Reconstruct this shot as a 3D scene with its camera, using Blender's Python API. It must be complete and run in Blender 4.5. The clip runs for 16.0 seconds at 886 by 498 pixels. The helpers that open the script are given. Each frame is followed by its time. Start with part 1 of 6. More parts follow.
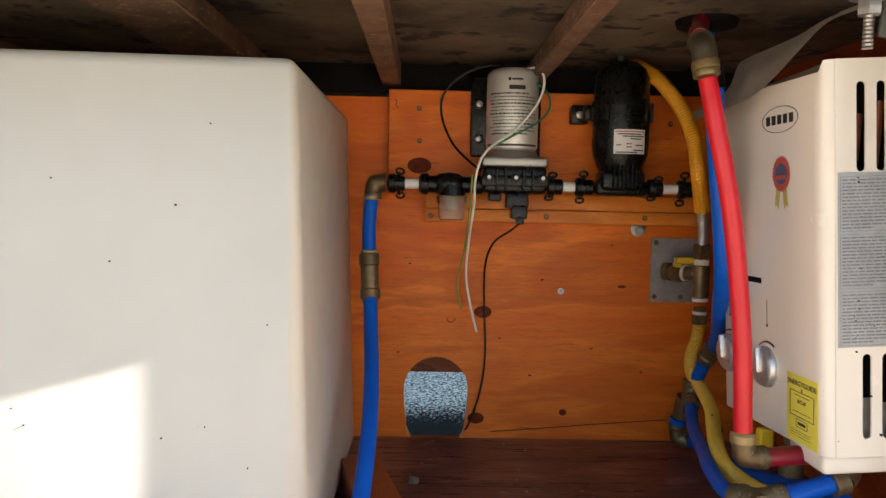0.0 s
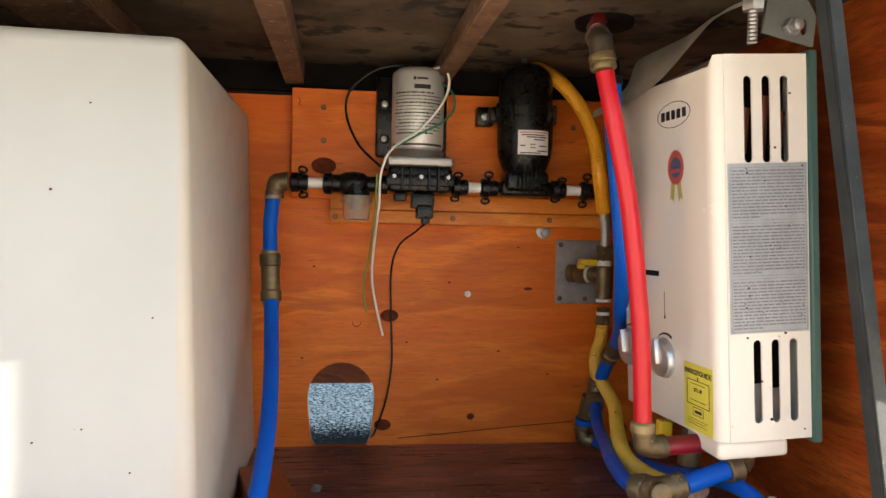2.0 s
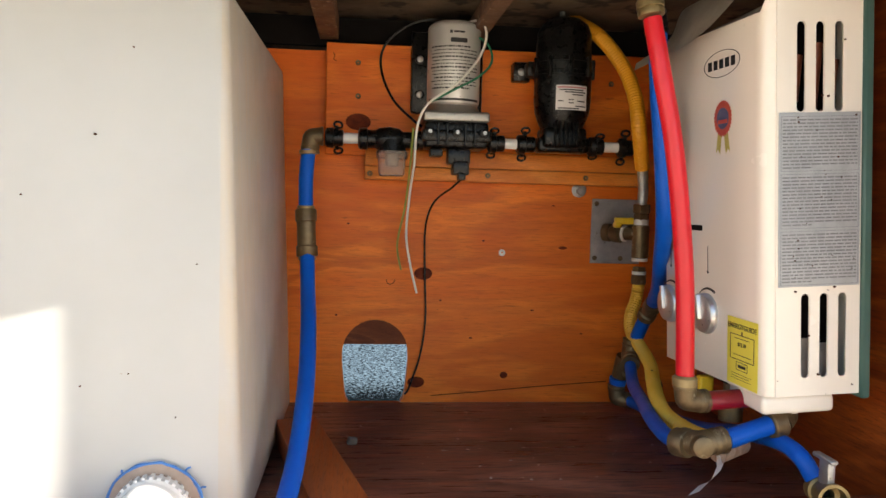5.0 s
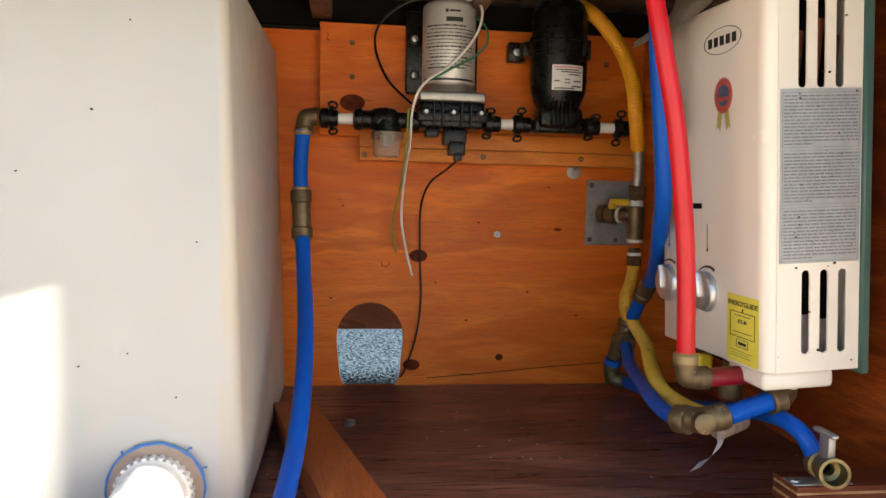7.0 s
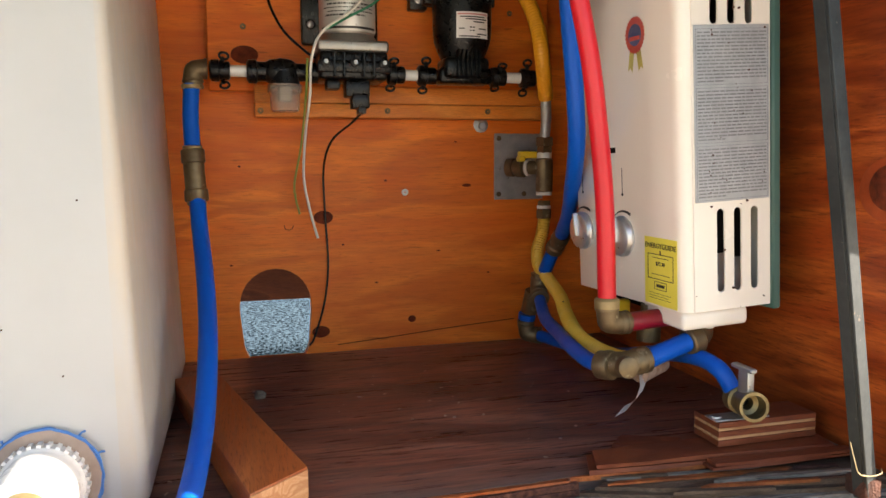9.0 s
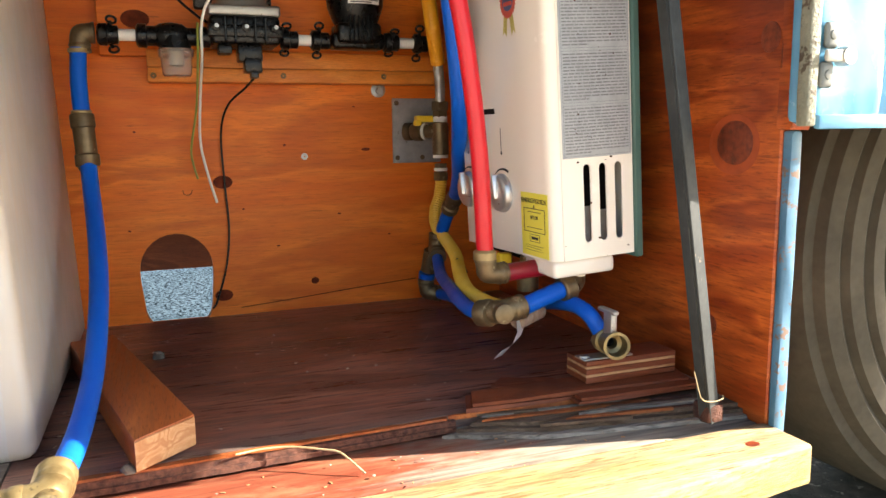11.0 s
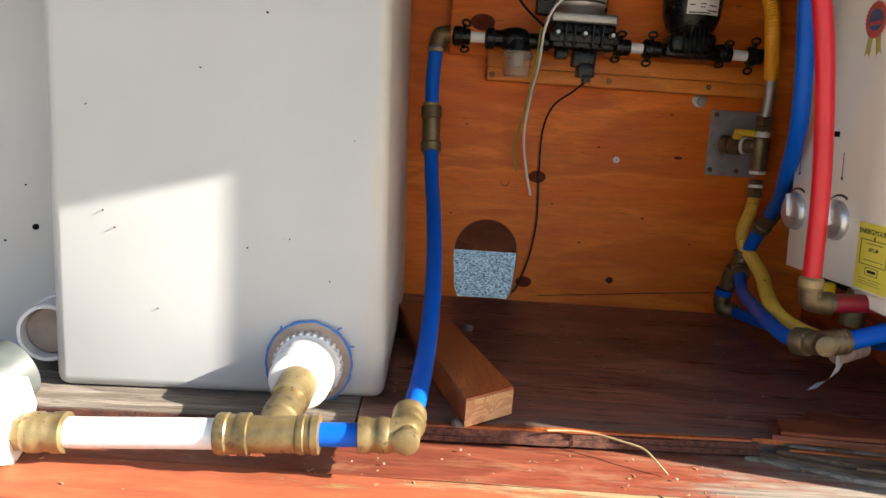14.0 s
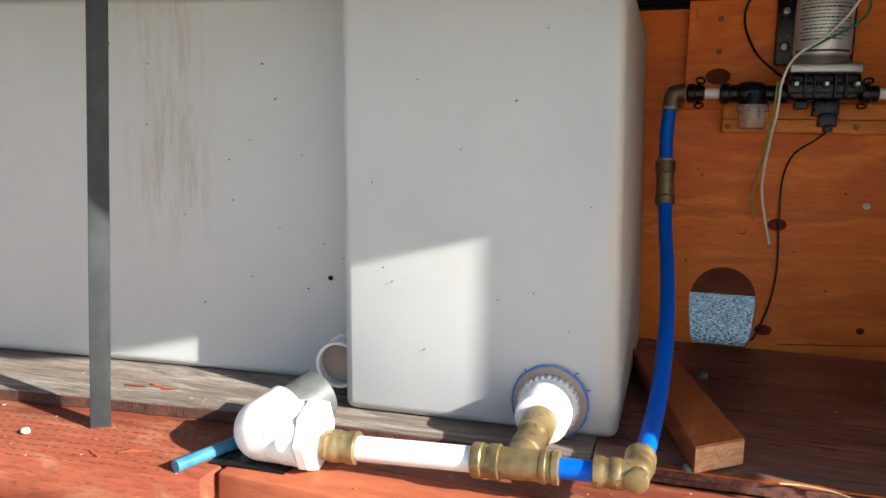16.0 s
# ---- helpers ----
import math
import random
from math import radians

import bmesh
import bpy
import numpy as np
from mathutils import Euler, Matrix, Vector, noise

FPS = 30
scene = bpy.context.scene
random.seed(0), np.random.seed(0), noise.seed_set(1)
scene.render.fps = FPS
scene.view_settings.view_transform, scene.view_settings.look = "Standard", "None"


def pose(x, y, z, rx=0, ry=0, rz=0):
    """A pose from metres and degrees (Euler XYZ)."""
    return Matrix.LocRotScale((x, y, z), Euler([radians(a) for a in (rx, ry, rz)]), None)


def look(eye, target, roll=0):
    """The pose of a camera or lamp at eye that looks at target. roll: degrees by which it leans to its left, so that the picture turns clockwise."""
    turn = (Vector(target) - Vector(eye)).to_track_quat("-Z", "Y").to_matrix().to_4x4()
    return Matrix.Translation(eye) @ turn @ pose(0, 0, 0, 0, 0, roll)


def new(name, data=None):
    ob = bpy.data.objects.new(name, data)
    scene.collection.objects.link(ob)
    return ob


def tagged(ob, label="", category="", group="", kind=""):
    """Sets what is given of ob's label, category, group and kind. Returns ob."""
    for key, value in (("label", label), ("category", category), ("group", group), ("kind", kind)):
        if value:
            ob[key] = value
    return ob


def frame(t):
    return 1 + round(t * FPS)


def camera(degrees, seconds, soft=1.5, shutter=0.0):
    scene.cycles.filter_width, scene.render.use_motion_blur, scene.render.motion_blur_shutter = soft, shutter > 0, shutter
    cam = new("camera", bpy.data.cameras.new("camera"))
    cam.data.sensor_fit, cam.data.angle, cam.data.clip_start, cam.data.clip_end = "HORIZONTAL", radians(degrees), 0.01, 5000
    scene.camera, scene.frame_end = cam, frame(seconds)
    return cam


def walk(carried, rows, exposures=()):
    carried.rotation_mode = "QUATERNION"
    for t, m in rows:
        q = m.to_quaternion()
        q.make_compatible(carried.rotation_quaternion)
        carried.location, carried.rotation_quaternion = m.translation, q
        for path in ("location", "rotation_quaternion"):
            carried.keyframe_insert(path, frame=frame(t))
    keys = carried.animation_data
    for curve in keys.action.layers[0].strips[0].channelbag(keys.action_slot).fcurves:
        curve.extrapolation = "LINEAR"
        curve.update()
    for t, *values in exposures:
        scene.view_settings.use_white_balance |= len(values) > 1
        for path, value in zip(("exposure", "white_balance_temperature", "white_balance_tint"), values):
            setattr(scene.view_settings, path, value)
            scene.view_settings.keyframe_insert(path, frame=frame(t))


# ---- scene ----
cam = camera(61.4, 16.0)
PATH = [
    (0, (-0.024, 0.07, 1.251), (0.022, 2.066, 1.132), 1.2),
    (0.5, (-0.006, 0.069, 1.251), (0.174, 2.059, 1.175), 1.0),
    (1, (0.012, 0.06, 1.237), (0.239, 2.047, 1.19), 0.8),
    (1.5, (0.017, 0.073, 1.232), (0.269, 2.057, 1.193), 1.4),
    (2, (-0.005, 0.086, 1.215), (0.264, 2.067, 1.161), 1.3),
    (2.5, (-0.015, 0.085, 1.213), (0.247, 2.067, 1.132), 1.5),
    (3, (-0.023, 0.089, 1.215), (0.202, 2.073, 1.113), 1.5),
    (3.5, (-0.022, 0.091, 1.217), (0.192, 2.077, 1.11), 1.5),
    (4, (-0.024, 0.098, 1.209), (0.194, 2.083, 1.098), 1.7),
    (6.5, (-0.029, 0.091, 1.18), (0.187, 2.072, 1.018), 1.0),
    (7, (-0.044, 0.103, 1.178), (0.212, 2.08, 1.017), 1.4),
    (7.5, (-0.068, 0.133, 1.17), (0.241, 2.102, 1.003), 1.1),
    (8, (-0.088, 0.161, 1.16), (0.286, 2.116, 0.96), 1.0),
    (8.5, (-0.069, 0.16, 1.154), (0.374, 2.097, 0.927), 0.5),
    (9, (-0.055, 0.15, 1.152), (0.469, 2.066, 0.918), -0.3),
    (9.5, (-0.028, 0.139, 1.151), (0.619, 2.016, 0.912), -0.4),
    (9.7, (-0.025, 0.128, 1.154), (0.659, 1.991, 0.908), -0.2),
    (11.8, (-0.012, 0.082, 1.13), (0.65, 1.938, 0.788), -1.5),
    (12, (-0.016, 0.08, 1.13), (0.623, 1.944, 0.784), -1.4),
    (12.5, (-0.024, 0.077, 1.123), (0.565, 1.957, 0.78), -0.9),
    (13, (-0.049, 0.078, 1.126), (0.442, 1.987, 0.787), 0.3),
    (13.5, (-0.077, 0.057, 1.139), (0.205, 2.009, 0.805), 2.8),
    (14, (-0.102, 0.055, 1.147), (-0.069, 2.026, 0.81), 3.9),
    (14.5, (-0.116, 0.043, 1.172), (-0.344, 2.001, 0.835), 2.4),
    (15, (-0.119, 0.004, 1.202), (-0.594, 1.92, 0.878), 0.7),
    (15.2, (-0.115, -0.008, 1.202), (-0.641, 1.897, 0.894), 0.9),
    (15.5, (-0.111, -0.018, 1.201), (-0.681, 1.877, 0.907), 1.0),
    (16, (-0.092, -0.048, 1.194), (-0.683, 1.842, 0.909), 1.3),
]
EXPOSURES = [(0.0, 2.28, 6900, 12), (0.5, 2.46, 6900, 12), (1.0, 2.54, 6900, 12), (3.5, 2.48, 6900, 12), (7.0, 2.44, 7000, 12), (8.5, 2.40, 7000, 12), (9.0, 2.46, 7000, 12), (9.7, 2.72, 7000, 12), (12.0, 2.52, 7000, 11), (13.0, 2.32, 7000, 11), (14.5, 1.76, 6400, 11), (16.0, 1.62, 6300, 11)]
walk(cam, [(t, look(eye, target, roll)) for t, eye, target, roll in PATH], EXPOSURES)

# ---- sky and sun ----
SUN_WAY = Vector((-1.0, 0.263, -0.5)).normalized()
SUN_FROM = -SUN_WAY
world = bpy.data.worlds.new("sky")
scene.world = world
world.use_nodes = True
wn, wl = world.node_tree.nodes, world.node_tree.links
sky = wn.new("ShaderNodeTexSky")
sky.sky_type, sky.sun_disc = "NISHITA", False
sky.sun_elevation = math.asin(SUN_FROM.z)
sky.sun_rotation = math.atan2(SUN_FROM.x, SUN_FROM.y)
wl.new(sky.outputs[0], wn["Background"].inputs[0])
wn["Background"].inputs[1].default_value = 0.084
sun_data = bpy.data.lights.new("sun", "SUN")
sun_data.energy, sun_data.angle, sun_data.color = 5.0, radians(0.65), (1.0, 0.94, 0.84)
sun = new("sun", sun_data)
sun.matrix_world = look((3, -2, 4), Vector((3, -2, 4)) + SUN_WAY)

# ---- materials ----


def base_material(name):
    m = bpy.data.materials.new(name)
    m.use_nodes = True
    n, l = m.node_tree.nodes, m.node_tree.links
    return m, n, l, n["Principled BSDF"]


def ramp(n, stops):
    r = n.new("ShaderNodeValToRGB")
    e = r.color_ramp.elements
    while len(e) < len(stops):
        e.new(0.5)
    for k, (p, c) in zip(e, stops):
        k.position = p
        k.color = (*c, 1) if len(c) == 3 else (c[0], c[0], c[0], 1)
    return r


def mapped(n, l, scale, rot=(0, 0, 0)):
    tc, mp = n.new("ShaderNodeTexCoord"), n.new("ShaderNodeMapping")
    mp.inputs["Scale"].default_value = scale
    mp.inputs["Rotation"].default_value = rot
    l.new(tc.outputs["Object"], mp.inputs["Vector"])
    return mp


def noise_node(n, l, vec, scale, detail=4, rough=0.6, distort=0.0):
    t = n.new("ShaderNodeTexNoise")
    t.inputs["Scale"].default_value, t.inputs["Detail"].default_value = scale, detail
    t.inputs["Roughness"].default_value, t.inputs["Distortion"].default_value = rough, distort
    l.new(vec.outputs[0], t.inputs["Vector"])
    return t


def mix(n, l, a, b, fac, mode="MIX"):
    x = n.new("ShaderNodeMix")
    x.data_type, x.blend_type = "RGBA", mode
    for sock, val in ((x.inputs[6], a), (x.inputs[7], b), (x.inputs[0], fac)):
        if isinstance(val, bpy.types.NodeSocket):
            l.new(val, sock)
        elif isinstance(val, (int, float)):
            sock.default_value = val
        else:
            sock.default_value = (*val, 1)
    return x.outputs[2]


def bump(n, l, height, bsdf, strength=0.3, dist=0.002):
    b = n.new("ShaderNodeBump")
    b.inputs["Strength"].default_value, b.inputs["Distance"].default_value = strength, dist
    l.new(height, b.inputs["Height"])
    l.new(b.outputs[0], bsdf.inputs["Normal"])


def surface(name, c1, c2, scale=30, rough=0.5, metal=0.0, spots=None, spot_scale=60, spot_at=0.68, strength=0.2, dist=0.001, coat=0.0):
    """A plain surface with mottling, specks of dirt and fine relief."""
    m, n, l, b = base_material(name)
    mp = mapped(n, l, (1, 1, 1))
    big = noise_node(n, l, mp, scale, 5)
    r = ramp(n, [(0.3, c1), (0.7, c2)])
    l.new(big.outputs[0], r.inputs[0])
    col = r.outputs[0]
    if spots:
        sp = noise_node(n, l, mp, spot_scale, 3, 0.7)
        sr = ramp(n, [(spot_at, (0.0,)), (spot_at + 0.06, (1.0,))])
        l.new(sp.outputs[0], sr.inputs[0])
        col = mix(n, l, col, spots, sr.outputs[0])
    l.new(col, b.inputs["Base Color"])
    rr = ramp(n, [(0.2, (max(rough - 0.12, 0.03),)), (0.8, (min(rough + 0.12, 1.0),))])
    fine = noise_node(n, l, mp, scale * 6, 4)
    l.new(fine.outputs[0], rr.inputs[0])
    l.new(rr.outputs[0], b.inputs["Roughness"])
    b.inputs["Metallic"].default_value = metal
    b.inputs["Coat Weight"].default_value = coat
    bump(n, l, fine.outputs[0], b, strength, dist)
    return m


def wood(name, dark, mid, light, along="X", scale=1.0, rough=0.5, stain=None, stain_scale=3.0, stain_at=0.55, coat=0.0, strength=0.35, figure=1.6, detail_dark=0.5, fleck=0.0):
    """Plywood or board: long fibres, broad figure, stains."""
    m, n, l, b = base_material(name)
    stretch = {"X": (4, 48, 48), "Y": (48, 4, 48), "Z": (48, 48, 4)}[along]
    mp = mapped(n, l, tuple(v * scale for v in stretch))
    broad = {"X": (0.9, 4, 4), "Y": (4, 0.9, 4), "Z": (4, 4, 0.9)}[along]
    mb = mapped(n, l, tuple(v * scale for v in broad))
    fig = noise_node(n, l, mb, figure, 3, 0.5, 1.2)
    wave = n.new("ShaderNodeMath")
    wave.operation = "MULTIPLY"
    wave.inputs[1].default_value = 14.0
    l.new(fig.outputs[0], wave.inputs[0])
    sn = n.new("ShaderNodeMath")
    sn.operation = "SINE"
    l.new(wave.outputs[0], sn.inputs[0])
    fr = ramp(n, [(0.0, mid), (0.75, light), (1.0, tuple(0.72 * a + 0.28 * d for a, d in zip(mid, dark)))])
    half = n.new("ShaderNodeMath")
    half.operation, half.inputs[1].default_value = "MULTIPLY_ADD", 0.5
    half.inputs[2].default_value = 0.5
    l.new(sn.outputs[0], half.inputs[0])
    l.new(half.outputs[0], fr.inputs[0])
    fib = noise_node(n, l, mp, 6, 6, 0.7)
    fbr = ramp(n, [(0.35, (0.0,)), (0.62, (1.0,))])
    l.new(fib.outputs[0], fbr.inputs[0])
    inv = n.new("ShaderNodeMath")
    inv.operation, inv.inputs[1].default_value, inv.inputs[2].default_value = "MULTIPLY_ADD", -detail_dark, detail_dark
    l.new(fbr.outputs[0], inv.inputs[0])
    col = mix(n, l, fr.outputs[0], dark, inv.outputs[0])
    thin = noise_node(n, l, mp, 17, 4, 0.65)
    tr = ramp(n, [(0.36, (min(1.0, detail_dark * 1.1),)), (0.47, (0.0,))])
    l.new(thin.outputs[0], tr.inputs[0])
    col = mix(n, l, col, dark, tr.outputs[0])
    if stain:
        st = noise_node(n, l, mapped(n, l, {"X": (0.45, 1.5, 1.5), "Y": (1.5, 0.45, 1.5), "Z": (1.5, 1.5, 0.45)}[along]), stain_scale, 8, 0.68, 0.4)
        sr = ramp(n, [(stain_at - 0.1, (0.0,)), (stain_at + 0.12, (0.85,))])
        l.new(st.outputs[0], sr.inputs[0])
        col = mix(n, l, col, stain, sr.outputs[0])
    if fleck:
        long = {"X": (10, 95, 95), "Y": (95, 10, 95), "Z": (95, 95, 10)}[along]
        fl = noise_node(n, l, mapped(n, l, long), 1.0, 5, 0.72)
        fk = ramp(n, [(0.63, (0.0,)), (0.70, (fleck,))])
        l.new(fl.outputs[0], fk.inputs[0])
        col = mix(n, l, col, dark, fk.outputs[0])
        pale = ramp(n, [(0.28, (fleck * 0.5,)), (0.36, (0.0,))])
        l.new(fl.outputs[0], pale.inputs[0])
        col = mix(n, l, col, light, pale.outputs[0])
    l.new(col, b.inputs["Base Color"])
    rr = ramp(n, [(0.3, (max(rough - 0.12, 0.05),)), (0.8, (min(1, rough + 0.15),))])
    l.new(fib.outputs[0], rr.inputs[0])
    l.new(rr.outputs[0], b.inputs["Roughness"])
    b.inputs["Specular IOR Level"].default_value = 0.3
    b.inputs["Coat Weight"].default_value = coat
    bump(n, l, fib.outputs[0], b, strength, 0.0015)
    return m


PLY = wood("stained_plywood", (0.32, 0.055, 0.005), (0.86, 0.19, 0.014), (0.92, 0.25, 0.026), "X", 0.5, 0.5, (0.68, 0.115, 0.008), 2.2, 0.58, detail_dark=0.30, figure=3.4, fleck=0.8)
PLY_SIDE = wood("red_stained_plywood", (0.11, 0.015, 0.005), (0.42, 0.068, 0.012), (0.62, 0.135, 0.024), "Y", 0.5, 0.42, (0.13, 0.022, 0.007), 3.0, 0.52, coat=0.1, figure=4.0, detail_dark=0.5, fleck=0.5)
LEDGER = wood("stained_fir", (0.42, 0.11, 0.02), (0.84, 0.25, 0.035), (0.90, 0.32, 0.06), "X", 2.0, 0.45, detail_dark=0.45, fleck=0.7)
FLOOR_WOOD = wood("dark_floor_plywood", (0.040, 0.022, 0.018), (0.33, 0.118, 0.076), (0.48, 0.21, 0.135), "X", 0.32, 0.34, (0.045, 0.026, 0.024), 4.0, 0.52, detail_dark=0.7, figure=4.5)
GREY_WOOD = wood("weathered_plywood", (0.06, 0.05, 0.04), (0.25, 0.205, 0.165), (0.35, 0.30, 0.25), "X", 0.5, 0.8, (0.14, 0.09, 0.06), 5.0, 0.6, detail_dark=0.75, figure=3.5, strength=0.6)
RED_PAINT = wood("red_painted_board", (0.075, 0.020, 0.012), (0.245, 0.056, 0.027), (0.30, 0.082, 0.041), "X", 0.45, 0.6, (0.32, 0.16, 0.085), 22.0, 0.62, detail_dark=0.5, figure=4.0, strength=0.5)
PINE = wood("bare_pine", (0.32, 0.17, 0.06), (0.62, 0.42, 0.20), (0.72, 0.54, 0.30), "X", 1.4, 0.7, (0.40, 0.11, 0.04), 5.5, 0.60, detail_dark=0.4, strength=0.6)


def worn_rail():
    """Bare sun-bleached pine with the remains of red paint, thicker towards one end."""
    m = wood("worn_painted_pine", (0.13, 0.06, 0.025), (0.40, 0.27, 0.13), (0.52, 0.385, 0.21), "X", 0.42, 0.75, (0.34, 0.28, 0.07), 5.0, 0.56, detail_dark=0.8, strength=1.0)
    n, l = m.node_tree.nodes, m.node_tree.links
    b = n["Principled BSDF"]
    bare = b.inputs["Base Color"].links[0].from_socket
    tc = n.new("ShaderNodeTexCoord")
    sep = n.new("ShaderNodeSeparateXYZ")
    l.new(tc.outputs["Object"], sep.inputs[0])
    mp = mapped(n, l, (6, 22, 22))
    ns = noise_node(n, l, mp, 1.6, 7, 0.7)
    add = n.new("ShaderNodeMath")
    add.operation = "MULTIPLY_ADD"
    add.inputs[1].default_value = -0.9
    l.new(sep.outputs[0], add.inputs[0])
    l.new(ns.outputs[0], add.inputs[2])
    r = ramp(n, [(0.44, (0.0,)), (0.56, (1.0,))])
    l.new(add.outputs[0], r.inputs[0])
    red = ramp(n, [(0.3, (0.24, 0.055, 0.024)), (0.7, (0.42, 0.12, 0.05))])
    l.new(ns.outputs[0], red.inputs[0])
    l.new(mix(n, l, bare, red.outputs[0], r.outputs[0]), b.inputs["Base Color"])
    return m


WORN_RAIL = worn_rail()


def greyed_board():
    """Red-painted board whose paint has gone to grey bare wood at one end."""
    m = RED_PAINT.copy()
    m.name = "greyed_red_board"
    n, l = m.node_tree.nodes, m.node_tree.links
    b = n["Principled BSDF"]
    old = b.inputs["Base Color"].links[0].from_socket
    tc, sep = n.new("ShaderNodeTexCoord"), n.new("ShaderNodeSeparateXYZ")
    l.new(tc.outputs["Object"], sep.inputs[0])
    ns = noise_node(n, l, mapped(n, l, (5, 26, 26)), 1.5, 7, 0.7)
    add = n.new("ShaderNodeMath")
    add.operation, add.inputs[1].default_value = "MULTIPLY_ADD", 1.3
    l.new(sep.outputs[0], add.inputs[0])
    l.new(ns.outputs[0], add.inputs[2])
    r = ramp(n, [(0.72, (0.0,)), (0.92, (1.0,))])
    l.new(add.outputs[0], r.inputs[0])
    grey = ramp(n, [(0.30, (0.035, 0.03, 0.026)), (0.48, (0.20, 0.165, 0.13)), (0.7, (0.33, 0.28, 0.22))])
    l.new(noise_node(n, l, mapped(n, l, (3, 60, 60)), 2.0, 6, 0.7).outputs[0], grey.inputs[0])
    l.new(mix(n, l, old, grey.outputs[0], r.outputs[0]), b.inputs["Base Color"])
    return m


GREYED_RED = greyed_board()


def worn_towards_front(m, y_edge, colour, amount=0.8):
    """Grey footworn zone that fades in patches behind the front edge of a floor sheet."""
    n, l = m.node_tree.nodes, m.node_tree.links
    b = n["Principled BSDF"]
    old = b.inputs["Base Color"].links[0].from_socket
    tc, sep = n.new("ShaderNodeTexCoord"), n.new("ShaderNodeSeparateXYZ")
    l.new(tc.outputs["Object"], sep.inputs[0])
    ns = noise_node(n, l, mapped(n, l, (3, 10, 10)), 1.5, 6, 0.65)
    mul = n.new("ShaderNodeMath")
    mul.operation, mul.inputs[1].default_value = "MULTIPLY_ADD", -4.0
    mul.inputs[2].default_value = 4.0 * y_edge
    l.new(sep.outputs[1], mul.inputs[0])
    add = n.new("ShaderNodeMath")
    add.operation = "ADD"
    l.new(mul.outputs[0], add.inputs[0])
    l.new(ns.outputs[0], add.inputs[1])
    r = ramp(n, [(0.42, (0.0,)), (0.75, (amount,))])
    l.new(add.outputs[0], r.inputs[0])
    l.new(mix(n, l, old, colour, r.outputs[0]), b.inputs["Base Color"])


worn_towards_front(FLOOR_WOOD, 0.86, (0.17, 0.14, 0.12), 0.65)
OFFCUT = wood("orange_offcut", (0.13, 0.032, 0.010), (0.37, 0.095, 0.026), (0.46, 0.135, 0.038), "Y", 0.6, 0.5, (0.14, 0.05, 0.02), 6.0, 0.6, detail_dark=0.5, figure=3.0)
SPLINTER = wood("dark_red_veneer", (0.05, 0.012, 0.006), (0.19, 0.046, 0.020), (0.26, 0.068, 0.026), "X", 2.0, 0.55, detail_dark=0.4)
END_GRAIN = wood("pale_end_grain", (0.30, 0.12, 0.05), (0.50, 0.26, 0.12), (0.62, 0.38, 0.2), "X", 6.0, 0.7, detail_dark=0.4)
CRUMBLED = surface("red_brown_crumbled_ply", (0.06, 0.018, 0.010), (0.23, 0.085, 0.05), 170, 0.9, strength=1.0, dist=0.004)
BURNT = surface("crumbling_ply_edge", (0.035, 0.014, 0.01), (0.12, 0.04, 0.022), 60, 0.9, strength=1.0, dist=0.004)
KNOT = surface("dark_knot", (0.07, 0.011, 0.005), (0.20, 0.036, 0.011), 70, 0.6)
KNOT.node_tree.nodes["Principled BSDF"].inputs["Specular IOR Level"].default_value = 0.1
POLY = surface("white_polyethylene", (0.42, 0.43, 0.422), (0.475, 0.485, 0.476), 3, 0.42, spots=(0.35, 0.30, 0.24), spot_scale=70, spot_at=0.745, strength=0.06)
POLY_P = POLY.node_tree.nodes["Principled BSDF"]
POLY_P.inputs["Subsurface Weight"].default_value = 0.25
POLY_P.inputs["Subsurface Radius"].default_value = (0.02, 0.018, 0.014)


def streaked_side():
    """The tank's plastic with dusty vertical streaks on its one dirty side."""
    m = POLY.copy()
    m.name = "streaked_polyethylene"
    n, l = m.node_tree.nodes, m.node_tree.links
    b = n["Principled BSDF"]
    old = b.inputs["Base Color"].links[0].from_socket
    ns = noise_node(n, l, mapped(n, l, (1, 30, 1.6)), 3.0, 6, 0.7)
    tc, sep = n.new("ShaderNodeTexCoord"), n.new("ShaderNodeSeparateXYZ")
    l.new(tc.outputs["Object"], sep.inputs[0])
    on = n.new("ShaderNodeMath")
    on.operation, on.inputs[1].default_value = "GREATER_THAN", -0.1685
    l.new(sep.outputs[0], on.inputs[0])
    r = ramp(n, [(0.38, (0.15,)), (0.68, (0.75,))])
    l.new(ns.outputs[0], r.inputs[0])
    both = n.new("ShaderNodeMath")
    both.operation = "MULTIPLY"
    l.new(r.outputs[0], both.inputs[0])
    l.new(on.outputs[0], both.inputs[1])
    l.new(mix(n, l, old, (0.50, 0.42, 0.31), both.outputs[0]), b.inputs["Base Color"])
    return m


POLY_DIRTY = streaked_side()


